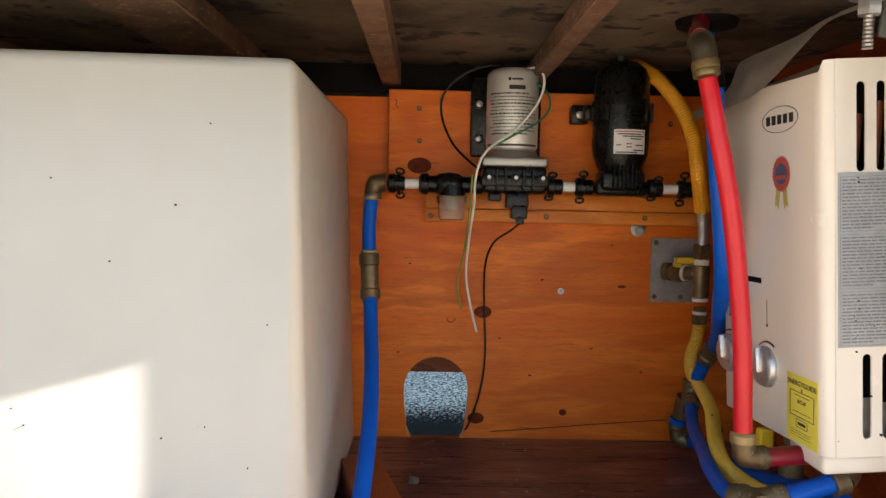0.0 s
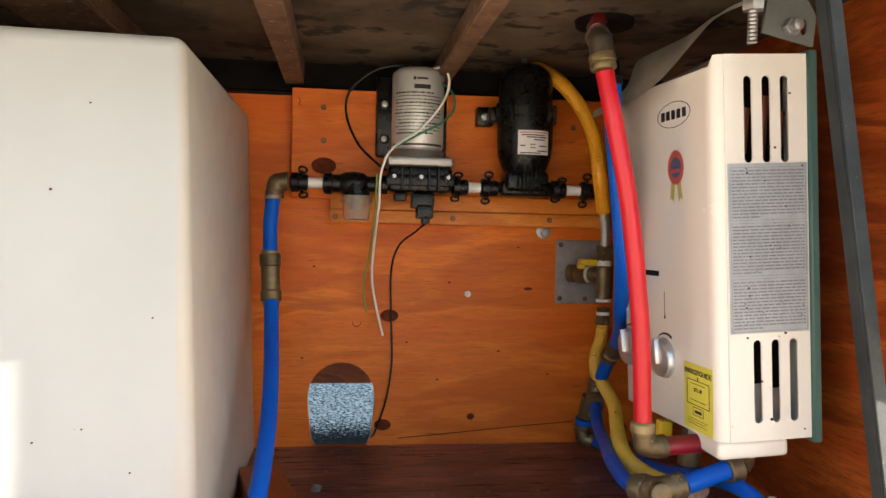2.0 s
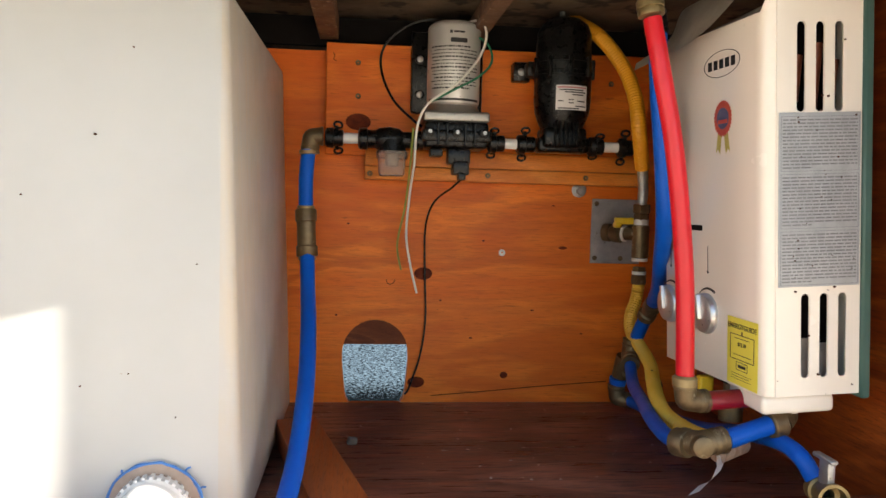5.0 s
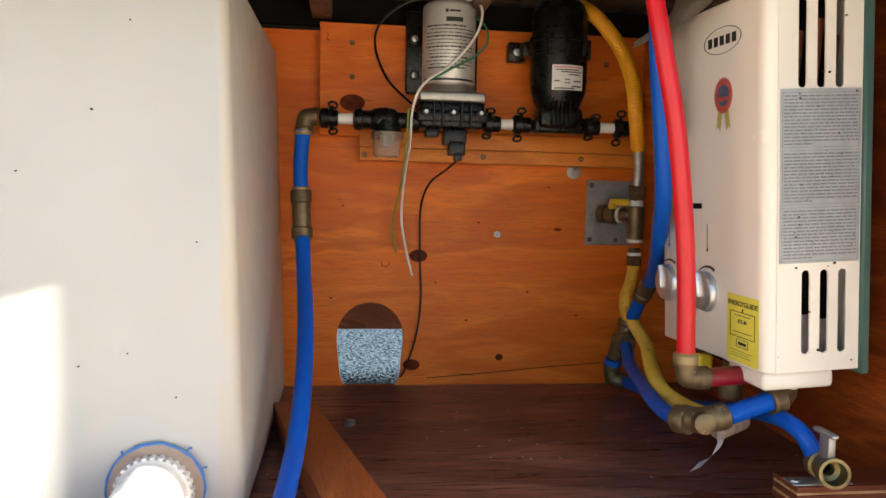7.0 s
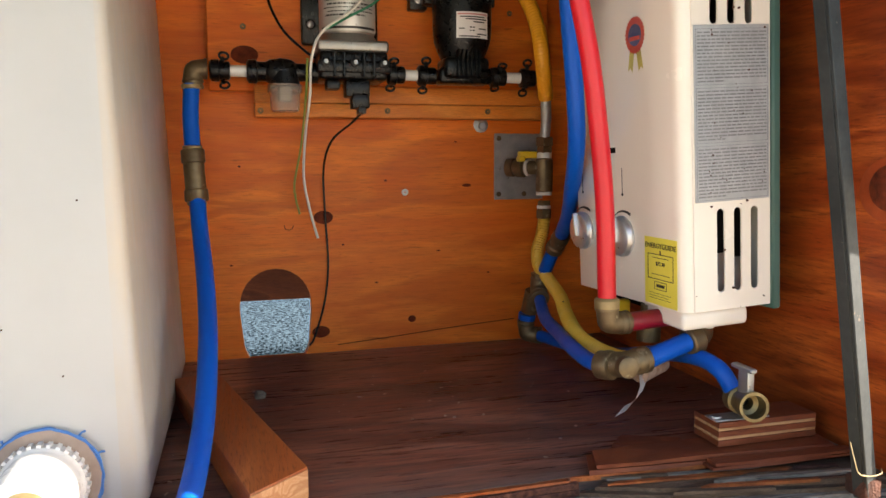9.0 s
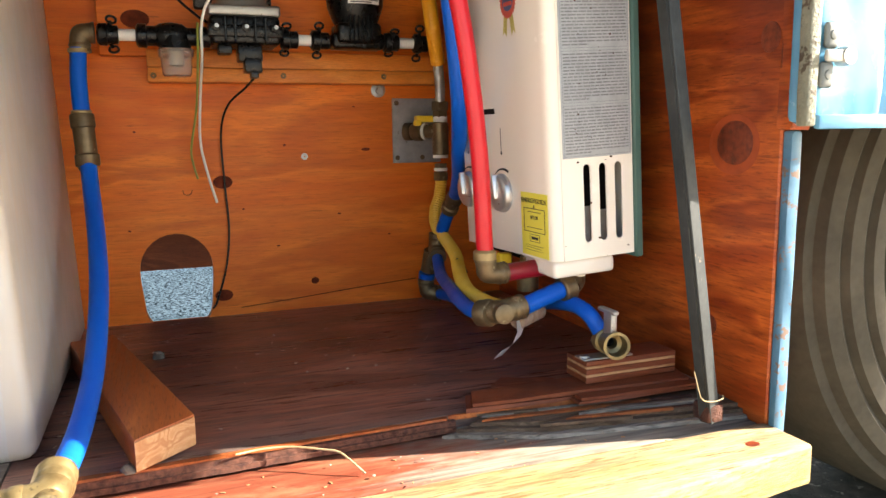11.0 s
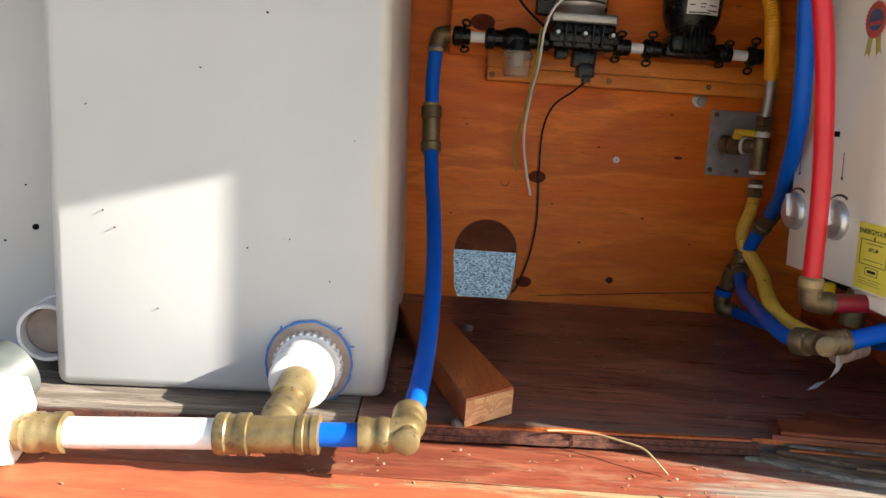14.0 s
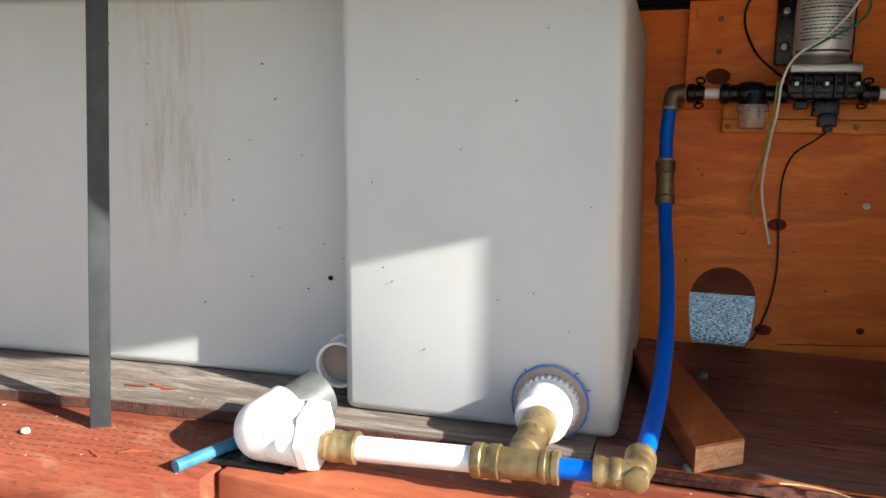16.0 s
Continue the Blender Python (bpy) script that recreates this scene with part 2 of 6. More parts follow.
def dripped_front():
    """The tank's plastic with a band of old brown runs down its face."""
    m = POLY.copy()
    m.name = "drip_stained_polyethylene"
    n, l = m.node_tree.nodes, m.node_tree.links
    b = n["Principled BSDF"]
    old = b.inputs["Base Color"].links[0].from_socket
    runs = noise_node(n, l, mapped(n, l, (26, 0.1, 3.0)), 3.0, 6, 0.75)
    tc, sep = n.new("ShaderNodeTexCoord"), n.new("ShaderNodeSeparateXYZ")
    l.new(tc.outputs["Object"], sep.inputs[0])
    off = n.new("ShaderNodeMath")
    off.operation, off.inputs[1].default_value = "ADD", 0.835
    l.new(sep.outputs[0], off.inputs[0])
    far = n.new("ShaderNodeMath")
    far.operation = "ABSOLUTE"
    l.new(off.outputs[0], far.inputs[0])
    near = ramp(n, [(0.02, (1.0,)), (0.10, (0.0,))])
    l.new(far.outputs[0], near.inputs[0])
    low = ramp(n, [(0.88, (0.0,)), (1.0, (0.8,))])
    half = n.new("ShaderNodeMath")
    half.operation, half.inputs[1].default_value = "MULTIPLY", 0.9
    l.new(sep.outputs[2], half.inputs[0])
    l.new(half.outputs[0], low.inputs[0])
    r = ramp(n, [(0.46, (0.0,)), (0.70, (0.85,))])
    l.new(runs.outputs[0], r.inputs[0])
    one, two = n.new("ShaderNodeMath"), n.new("ShaderNodeMath")
    one.operation = two.operation = "MULTIPLY"
    l.new(r.outputs[0], one.inputs[0])
    l.new(near.outputs[0], one.inputs[1])
    l.new(one.outputs[0], two.inputs[0])
    l.new(low.outputs[0], two.inputs[1])
    l.new(mix(n, l, old, (0.30, 0.215, 0.135), two.outputs[0]), b.inputs["Base Color"])
    return m


POLY_DRIPS = dripped_front()
CEIL = surface("dusty_brown_panel", (0.032, 0.022, 0.013), (0.185, 0.132, 0.08), 6, 0.9, spots=(0.022, 0.014, 0.009), spot_scale=10, spot_at=0.55, strength=0.5, dist=0.003)
STEEL_BEAM = surface("rusty_painted_steel", (0.085, 0.04, 0.022), (0.22, 0.125, 0.07), 20, 0.7, 0.1, (0.34, 0.27, 0.18), 70, 0.62, 0.5)
ENAMEL = surface("white_enamel", (0.85, 0.785, 0.69), (0.88, 0.815, 0.72), 2, 0.2, spots=(0.30, 0.25, 0.18), spot_scale=85, spot_at=0.745, strength=0.03, coat=0.5)
GREEN_BACK = surface("dark_green_sheet", (0.04, 0.10, 0.085), (0.06, 0.13, 0.11), 8, 0.5)
LABEL_GREY = surface("silver_label", (0.36, 0.375, 0.39), (0.47, 0.485, 0.50), 60, 0.45, 0.2)
INK = surface("grey_ink", (0.17, 0.17, 0.18), (0.26, 0.26, 0.27), 20, 0.6)
BLACK_INK = surface("black_ink", (0.015, 0.015, 0.015), (0.03, 0.03, 0.03), 20, 0.5)
BLACK = surface("black_plastic", (0.003, 0.003, 0.003), (0.008, 0.008, 0.008), 25, 0.3, spots=(0.10, 0.085, 0.065), spot_scale=130, spot_at=0.72, strength=0.15)
BLACK.node_tree.nodes["Principled BSDF"].inputs["Specular IOR Level"].default_value = 0.3
DARK = surface("dark_void", (0.006, 0.005, 0.005), (0.012, 0.010, 0.009), 10, 0.9)
DARK.node_tree.nodes["Principled BSDF"].inputs["Specular IOR Level"].default_value = 0.1
BRASS = surface("aged_brass", (0.15, 0.105, 0.045), (0.35, 0.265, 0.125), 30, 0.42, 0.65, (0.12, 0.09, 0.05), 70, 0.60, 0.3)
BRASS_DULL = surface("tarnished_brass", (0.13, 0.09, 0.05), (0.24, 0.17, 0.09), 35, 0.5, 0.7, (0.32, 0.26, 0.16), 60, 0.62, 0.3)
TAN_RING = surface("tan_collar", (0.24, 0.165, 0.07), (0.36, 0.26, 0.12), 40, 0.45, 0.3)
BLUE_PEX = surface("blue_plastic_pipe", (0.0, 0.088, 0.50), (0.001, 0.105, 0.55), 8, 0.4, strength=0.02)
BLUE_PEX.node_tree.nodes["Principled BSDF"].inputs["Specular IOR Level"].default_value = 0.22
RED_PEX = surface("red_plastic_pipe", (0.60, 0.007, 0.018), (0.66, 0.012, 0.024), 20, 0.36, strength=0.05)
DARK_RED = surface("dark_red_pipe", (0.20, 0.004, 0.014), (0.27, 0.008, 0.02), 20, 0.35)
YELLOW_HOSE = surface("yellow_gas_hose", (0.80, 0.33, 0.014), (0.86, 0.39, 0.02), 10, 0.42, strength=0.1)
YELLOW_PALE = surface("pale_yellow_hose", (0.78, 0.45, 0.045), (0.84, 0.51, 0.075), 30, 0.45, strength=0.1)
YELLOW = surface("yellow_plastic", (0.75, 0.48, 0.02), (0.82, 0.55, 0.03), 20, 0.4)
YELLOW_PAPER = surface("yellow_label", (0.78, 0.70, 0.08), (0.84, 0.76, 0.12), 20, 0.5)
WHITE_PAPER = surface("white_label", (0.72, 0.68, 0.66), (0.78, 0.75, 0.73), 30, 0.5)
PINK_INK = surface("pink_ink", (0.55, 0.18, 0.18), (0.6, 0.22, 0.22), 30, 0.5)
ALU = surface("cast_aluminium", (0.36, 0.34, 0.31), (0.48, 0.46, 0.42), 25, 0.45, 0.8, (0.2, 0.18, 0.15), 50, 0.66)
MOTOR = surface("silver_motor_wrap", (0.58, 0.57, 0.54), (0.66, 0.65, 0.62), 12, 0.35, 0.35)
ZINC = surface("galvanised_steel", (0.36, 0.36, 0.36), (0.50, 0.50, 0.49), 45, 0.42, 0.8, (0.25, 0.23, 0.2), 60, 0.68)
CHROME = surface("chrome", (0.62, 0.62, 0.62), (0.72, 0.72, 0.72), 20, 0.34, 0.8)
STRUT_STEEL = surface("grey_steel_bar", (0.024, 0.028, 0.029), (0.046, 0.051, 0.052), 22, 0.6, 0.1, (0.20, 0.15, 0.11), 70, 0.70, 0.3)
STRUT_STEEL.node_tree.nodes["Principled BSDF"].inputs["Specular IOR Level"].default_value = 0.25
TIN = surface("dusty_tin_sheet", (0.48, 0.44, 0.375), (0.62, 0.575, 0.50), 20, 0.6, 0.2)
PVC = surface("white_pvc", (0.66, 0.65, 0.625), (0.72, 0.71, 0.685), 6, 0.3, spots=(0.40, 0.35, 0.28), spot_scale=60, spot_at=0.70, strength=0.04)
PVC_GREY = surface("grey_pvc", (0.11, 0.12, 0.11), (0.17, 0.18, 0.165), 25, 0.5, spots=(0.45, 0.44, 0.4), spot_scale=80, spot_at=0.7)
NYLON = surface("translucent_nylon", (0.68, 0.66, 0.62), (0.75, 0.73, 0.69), 20, 0.4)
GASKET = surface("brown_rubber_gasket", (0.26, 0.19, 0.15), (0.38, 0.29, 0.23), 40, 0.7)
BLUE_GLUE = surface("blue_sealant", (0.03, 0.14, 0.42), (0.06, 0.2, 0.5), 60, 0.6, strength=0.6)
BLUE_PAINT = surface("worn_blue_paint", (0.03, 0.11, 0.19), (0.10, 0.23, 0.34), 14, 0.4, spots=(0.16, 0.10, 0.075), spot_scale=60, spot_at=0.57, strength=0.4)
BODY_BLUE = surface("glossy_blue_bodywork", (0.06, 0.25, 0.42), (0.12, 0.34, 0.52), 8, 0.22, spots=(0.30, 0.24, 0.18), spot_scale=18, spot_at=0.68, coat=0.6)
RUBBER = surface("tyre_rubber", (0.030, 0.026, 0.015), (0.062, 0.052, 0.032), 14, 0.8, strength=0.4)
RUST = surface("rusty_steel", (0.16, 0.06, 0.028), (0.27, 0.11, 0.05), 30, 0.8, 0.3, strength=0.5)
GRAVEL = surface("pale_gravel", (0.46, 0.395, 0.315), (0.66, 0.58, 0.475), 28, 0.9, spots=(0.16, 0.15, 0.13), spot_scale=35, spot_at=0.6, strength=0.8, dist=0.02)
BLUE_GRAVEL = surface("blue_grey_crushed_stone", (0.06, 0.095, 0.125), (0.17, 0.245, 0.305), 80, 0.95, spots=(0.006, 0.010, 0.014), spot_scale=75, spot_at=0.50, strength=0.9, dist=0.02)


def shadowed_stones():
    """Blue-grey stones, darkened in patches towards the truck to paint its shadow."""
    n, l = BLUE_GRAVEL.node_tree.nodes, BLUE_GRAVEL.node_tree.links
    b = n["Principled BSDF"]
    b.inputs["Specular IOR Level"].default_value = 0.0
    old = b.inputs["Base Color"].links[0].from_socket
    tc, sep = n.new("ShaderNodeTexCoord"), n.new("ShaderNodeSeparateXYZ")
    l.new(tc.outputs["Object"], sep.inputs[0])
    ns = noise_node(n, l, mapped(n, l, (1, 1, 1)), 85, 3, 0.7)
    far = n.new("ShaderNodeMath")
    far.operation, far.inputs[1].default_value, far.inputs[2].default_value = "MULTIPLY_ADD", 1.0, -2.50
    l.new(sep.outputs[1], far.inputs[0])
    add = n.new("ShaderNodeMath")
    add.operation = "ADD"
    l.new(far.outputs[0], add.inputs[0])
    l.new(ns.outputs[0], add.inputs[1])
    r = ramp(n, [(0.86, (0.0,)), (1.0, (1.0,))])
    l.new(add.outputs[0], r.inputs[0])
    l.new(mix(n, l, (0.004, 0.006, 0.008), old, r.outputs[0]), b.inputs["Base Color"])


shadowed_stones()
# gravelly soil with the shade round the wheel mixed into its colour
SHADED_SOIL = surface("shaded_gravelly_soil", (0.03, 0.025, 0.018), (0.11, 0.095, 0.07), 26, 0.95, spots=(0.34, 0.30, 0.24), spot_scale=55, spot_at=0.62, strength=0.8, dist=0.02)
LAYERED = wood("dark_layered_ply", (0.03, 0.02, 0.013), (0.13, 0.08, 0.05), (0.22, 0.15, 0.10), "X", 1.5, 0.7, (0.05, 0.03, 0.022), 5.0, 0.5, detail_dark=0.8, strength=0.8)
GREEN_WIRE = surface("green_wire", (0.01, 0.16, 0.08), (0.02, 0.2, 0.1), 20, 0.45)
WHITE_WIRE = surface("white_wire", (0.74, 0.72, 0.66), (0.8, 0.78, 0.72), 20, 0.45)
YELLOW_WIRE = surface("yellow_green_wire", (0.16, 0.24, 0.05), (0.36, 0.36, 0.07), 20, 0.45)
STRAW = surface("dry_straw", (0.40, 0.29, 0.14), (0.56, 0.43, 0.24), 60, 0.8)
STONE = surface("grey_pebble", (0.08, 0.06, 0.045), (0.17, 0.14, 0.11), 60, 0.9, strength=0.8)

GLASS, gn, gl, gb = base_material("clear_bowl_plastic")
gb.inputs["Base Color"].default_value = (0.93, 0.89, 0.82, 1)
gb.inputs["Transmission Weight"].default_value = 0.88
gb.inputs["Roughness"].default_value = 0.16
gb.inputs["IOR"].default_value = 1.3

# ---- mesh helpers ----


def box(bm, x0, x1, y0, y1, z0, z1, bevel=0.0, seg=2, m=None):
    r = bmesh.ops.create_cube(bm, size=1.0)
    for v in r["verts"]:
        v.co = Vector(((x0 + x1) / 2 + v.co.x * (x1 - x0), (y0 + y1) / 2 + v.co.y * (y1 - y0), (z0 + z1) / 2 + v.co.z * (z1 - z0)))
    vs = r["verts"]
    if bevel:
        es = list({e for v in vs for e in v.link_edges})
        g = bmesh.ops.bevel(bm, geom=es, offset=bevel, segments=seg, affect="EDGES", profile=0.5)
        vs = list({v for f in g["faces"] for v in f.verts} | {v for v in vs if v.is_valid})
    if m is not None:
        bmesh.ops.transform(bm, matrix=m, verts=vs)
    return bm


def rings(bm, centres, axes, profile_radii, seg, cap=True, squash=None):
    """Skin a row of rings; axes give each ring's direction."""
    prev, first = None, None
    up = Vector((0, 0, 1))
    a0 = Vector(axes[0]).normalized()
    side = a0.cross(up if abs(a0.z) < 0.9 else Vector((0, 1, 0))).normalized()
    for c, a, r in zip(centres, axes, profile_radii):
        a = Vector(a).normalized()
        side = (side - a * side.dot(a)).normalized()
        other = a.cross(side)
        ring = [bm.verts.new(Vector(c) + (side * math.cos(2 * math.pi * k / seg) + other * math.sin(2 * math.pi * k / seg)) * r) for k in range(seg)]
        if prev:
            for k in range(seg):
                bm.faces.new((prev[k], prev[(k + 1) % seg], ring[(k + 1) % seg], ring[k]))
        else:
            first = ring
        prev = ring
    if cap:
        bm.faces.new(list(reversed(first)))
        bm.faces.new(prev)
    return bm


def turned(bm, base, axis, profile, seg=24, cap=True):
    """Lathe: profile of (distance along the axis, radius)."""
    a = Vector(axis).normalized()
    return rings(bm, [Vector(base) + a * d for d, r in profile], [a] * len(profile), [r for d, r in profile], seg, cap)


def rod(bm, p, q, r, seg=16):
    p, q = Vector(p), Vector(q)
    return rings(bm, [p, q], [q - p] * 2, [r, r], seg)


def smooth_path(points, steps=8):
    pts = [Vector(p) for p in points]
    ext = [pts[0] * 2 - pts[1]] + pts + [pts[-1] * 2 - pts[-2]]
    out = []
    for i in range(1, len(ext) - 2):
        a, b, c, d = ext[i - 1:i + 3]
        for k in range(steps):
            t = k / steps
            out.append(0.5 * ((2 * b) + (c - a) * t + (2 * a - 5 * b + 4 * c - d) * t * t + (3 * b - a - 3 * c + d) * t ** 3))
    return out + [pts[-1]]


def tube(bm, points, r, seg=14, steps=8, ripple=0.0, pitch=0.006):
    c = smooth_path(points, steps)
    if ripple:
        dense = [c[0]]
        for p, q in zip(c, c[1:]):
            k = max(1, round((q - p).length / (pitch / 4)))
            dense += [p.lerp(q, (j + 1) / k) for j in range(k)]
        c = dense
    ax = [c[min(i + 1, len(c) - 1)] - c[max(i - 1, 0)] for i in range(len(c))]
    rad, run = [], 0.0
    for i, p in enumerate(c):
        run += (p - c[i - 1]).length if i else 0
        rad.append(r + (ripple * math.sin(2 * math.pi * run / pitch) if ripple else 0))
    return rings(bm, c, ax, rad, seg)


def hexnut(bm, base, axis, length, r, seg=6):
    return turned(bm, base, axis, [(0, r * 0.9), (length * 0.12, r), (length * 0.88, r), (length, r * 0.9)], seg)


def holed_plate(bm, outer, holes, thick, place):
    """A plate in its own x-y plane with holes right through it, thick along z, moved by place."""
    loops = [outer] + holes
    front = []
    edges = []
    for lp in loops:
        vs = [bm.verts.new((x, y, 0)) for x, y in lp]
        front.append(vs)
        edges += [bm.edges.new((vs[k], vs[(k + 1) % len(vs)])) for k in range(len(vs))]
    made = bmesh.ops.triangle_fill(bm, use_beauty=True, use_dissolve=False, edges=edges)
    faces = [f for f in made["geom"] if isinstance(f, bmesh.types.BMFace)]
    ext = bmesh.ops.extrude_face_region(bm, geom=faces, use_keep_orig=True)
    moved = [v for v in ext["geom"] if isinstance(v, bmesh.types.BMVert)]
    bmesh.ops.translate(bm, vec=(0, 0, thick), verts=moved)
    bmesh.ops.recalc_face_normals(bm, faces=bm.faces)
    bmesh.ops.transform(bm, matrix=place, verts=list(bm.verts))
    return bm


def slot(cx, y0, y1, w, seg=6):
    r = w / 2
    top = [(cx + r * math.cos(a), y1 - r + r * math.sin(a)) for a in [math.pi * k / seg for k in range(seg + 1)]]
    bot = [(cx + r * math.cos(a), y0 + r + r * math.sin(a)) for a in [math.pi + math.pi * k / seg for k in range(seg + 1)]]
    return top + bot


def finish(name, bm, material, smooth=True):
    bmesh.ops.recalc_face_normals(bm, faces=bm.faces)
    me = bpy.data.meshes.new(name)
    bm.to_mesh(me)
    bm.free()
    me.materials.append(material)
    if smooth:
        me.shade_smooth()
        me.set_sharp_from_angle(angle=radians(38))
    return new(name, me)


def part(name, bm, material, parent, label="", smooth=True):
    ob = finish(name, bm, material, smooth)
    ob.parent = parent
    base = parent
    off = Matrix.Identity(4)
    while base is not None:
        off = base.matrix_basis @ off if base.type == "EMPTY" else off
        base = base.parent
    if parent.type == "EMPTY":
        ob.matrix_parent_inverse = parent.matrix_basis.inverted()
    return tagged(ob, label)


def thing(name, base, label, category, group=""):
    e = new(name)
    e.empty_display_size = 0.02
    e.matrix_basis = Matrix.Translation(base)
    return tagged(e, label, category, group)


def solid(name, bm, material, label, category="", kind="", group="", smooth=True):
    return tagged(finish(name, bm, material, smooth), label, category, group, kind)


def B():
    return bmesh.new()


def roughen(bm, cuts, amount, seed=0, keep_z=None):
    """Ragged edges: subdivide long edges and nudge the vertices."""
    rnd = random.Random(seed)
    bmesh.ops.subdivide_edges(bm, edges=[e for e in bm.edges if e.calc_length() > 0.05], cuts=cuts, use_grid_fill=True)
    for v in bm.verts:
        v.co += Vector((rnd.uniform(-1, 1), rnd.uniform(-1, 1), rnd.uniform(-1, 1) * 0.5)) * amount
    return bm


def lettering(text, size, place, material, parent, name="lettering", squeeze=1.0):
    cu = bpy.data.curves.new(name, "FONT")
    cu.body, cu.size, cu.extrude, cu.align_x, cu.align_y = text, size, 0.0002, "CENTER", "CENTER"
    tmp = bpy.data.objects.new(name, cu)
    me = bpy.data.meshes.new_from_object(tmp)
    bpy.data.objects.remove(tmp)
    me.transform(place @ Matrix.Diagonal((squeeze, 1, 1, 1)))
    me.materials.append(material)
    ob = new(name, me)
    ob.parent = parent
    if parent.type == "EMPTY":
        ob.matrix_parent_inverse = parent.matrix_basis.inverted()
    return ob


WALL, FLOOR, ROOF = 1.40, 0.83, 1.50
YARD = 0.45



def prism(bm, pts, z0, z1, bevel=0.0, seg=2):
    lo = [bm.verts.new((x, y, z0)) for x, y in pts]
    hi = [bm.verts.new((x, y, z1)) for x, y in pts]
    n = len(pts)
    bm.faces.new(list(reversed(lo)))
    bm.faces.new(hi)
    for k in range(n):
        bm.faces.new((lo[k], lo[(k + 1) % n], hi[(k + 1) % n], hi[k]))
    bmesh.ops.recalc_face_normals(bm, faces=bm.faces)
    if bevel:
        bmesh.ops.bevel(bm, geom=list(bm.edges), offset=bevel, segments=seg, affect="EDGES", profile=0.5)
    return bm


# ---- setting ----
bm = B()
bmesh.ops.create_grid(bm, x_segments=2, y_segments=2, size=400)
bmesh.ops.translate(bm, vec=(0, 0, YARD), verts=bm.verts)
solid("ground", bm, GRAVEL, "grey gravel yard under and around the truck", "ground", "structure")

# crushed stone; its colour carries the truck's shadow on the near side
bm = prism(B(), [(-4, 2.02), (4, 2.02), (4, 10), (-4, 10)], YARD - 0.05, YARD + 0.006)
solid("pavement_gravel", bm, BLUE_GRAVEL, "blue-grey crushed stone beyond the truck, darkened nearby for its shadow", "gravel", "structure", smooth=False)

# dark patch laid on the yard for the shaded ground by the wheel
bm = prism(B(), [(0.42, 0.62), (3.8, 0.75), (4.0, 2.0), (0.2, 2.0)], YARD - 0.05, YARD + 0.008)
solid("pavement_shaded_soil", bm, SHADED_SOIL, "gravelly soil around the truck wheel, coloured dark for the shade there", "soil", "structure", smooth=False)

# back wall with the arched hole
arch = [(-0.0535, 0.846), (-0.050, 0.836), (-0.045, 0.827), (0.044, 0.827), (0.049, 0.836), (0.0525, 0.847), (0.057, 0.90)] + [(-0.001 + 0.058 * math.cos(math.pi * k / 14), 0.917 + 0.06 * math.sin(math.pi * k / 14)) for k in range(15)] + [(-0.059, 0.90)]
wall_back = solid("wall_back", holed_plate(B(), [(-1.6, 0.80), (0.60, 0.80), (0.60, 1.447), (-0.13, 1.438), (-1.6, 1.438)], [arch], -0.018, pose(0, WALL, 0, 90, 0, 0)), PLY, "orange-stained plywood back wall with an arched hole", "wall", "structure", smooth=False)
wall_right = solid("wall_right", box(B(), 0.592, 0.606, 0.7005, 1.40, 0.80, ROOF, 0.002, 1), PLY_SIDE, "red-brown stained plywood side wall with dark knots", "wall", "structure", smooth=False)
bm = box(B(), 0.593, 0.608, 0.688, 0.700, 0.80, 1.135, 0.003, 2)
roughen(bm, 6, 0.0012, 3)
solid("trim_wall_edge", bm, BLUE_PAINT, "worn blue-painted edge of the plywood side wall", "trim", "structure")
bm = box(B(), 0.584, 0.610, 0.680, 0.700, 1.136, ROOF, 0.003, 2)
roughen(bm, 5, 0.0015, 4)
solid("trim_wall_edge_upper", bm, PLY_SIDE, "splintered brown plywood wall edge above the blue part", "trim", "structure")
solid("wall_left", box(B(), -1.62, -1.60, 0.62, 1.96, 0.80, ROOF), PLY_SIDE, "brown plywood end wall", "wall", "structure", smooth=False)
solid("wall_far", box(B(), -1.6, 0.60, 1.945, 1.965, 0.826, ROOF), SPLINTER, "brown plywood outer wall behind the back wall", "wall", "structure", smooth=False)
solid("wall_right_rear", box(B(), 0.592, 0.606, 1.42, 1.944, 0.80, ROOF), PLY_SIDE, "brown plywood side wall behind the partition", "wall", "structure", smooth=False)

# added black strip: the deep shade of the gap over the back wall
solid("trim_gap_shade", box(B(), -1.6, 0.59, 1.403, 1.417, 1.4475, 1.496), DARK, "added black strip standing for the shade between the back wall and the roof", "trim", "structure", smooth=False)

# roof: panel and cross-members
bm = B()
prism(bm, [(-1.62, 0.42), (0.25, 0.51), (0.40, 0.573), (0.54, 0.634), (0.612, 0.665), (0.612, 1.97), (-1.62, 1.97)], ROOF, ROOF + 0.03)
bmesh.ops.subdivide_edges(bm, edges=list(bm.edges), cuts=12, use_grid_fill=True)
for v in bm.verts:
    if v.co.z < ROOF + 0.001:
        v.co.z += 0.004 * noise.noise(v.co * 7)
solid("ceiling", bm, CEIL, "dusty brown stained underside of the truck bed", "ceiling", "structure")


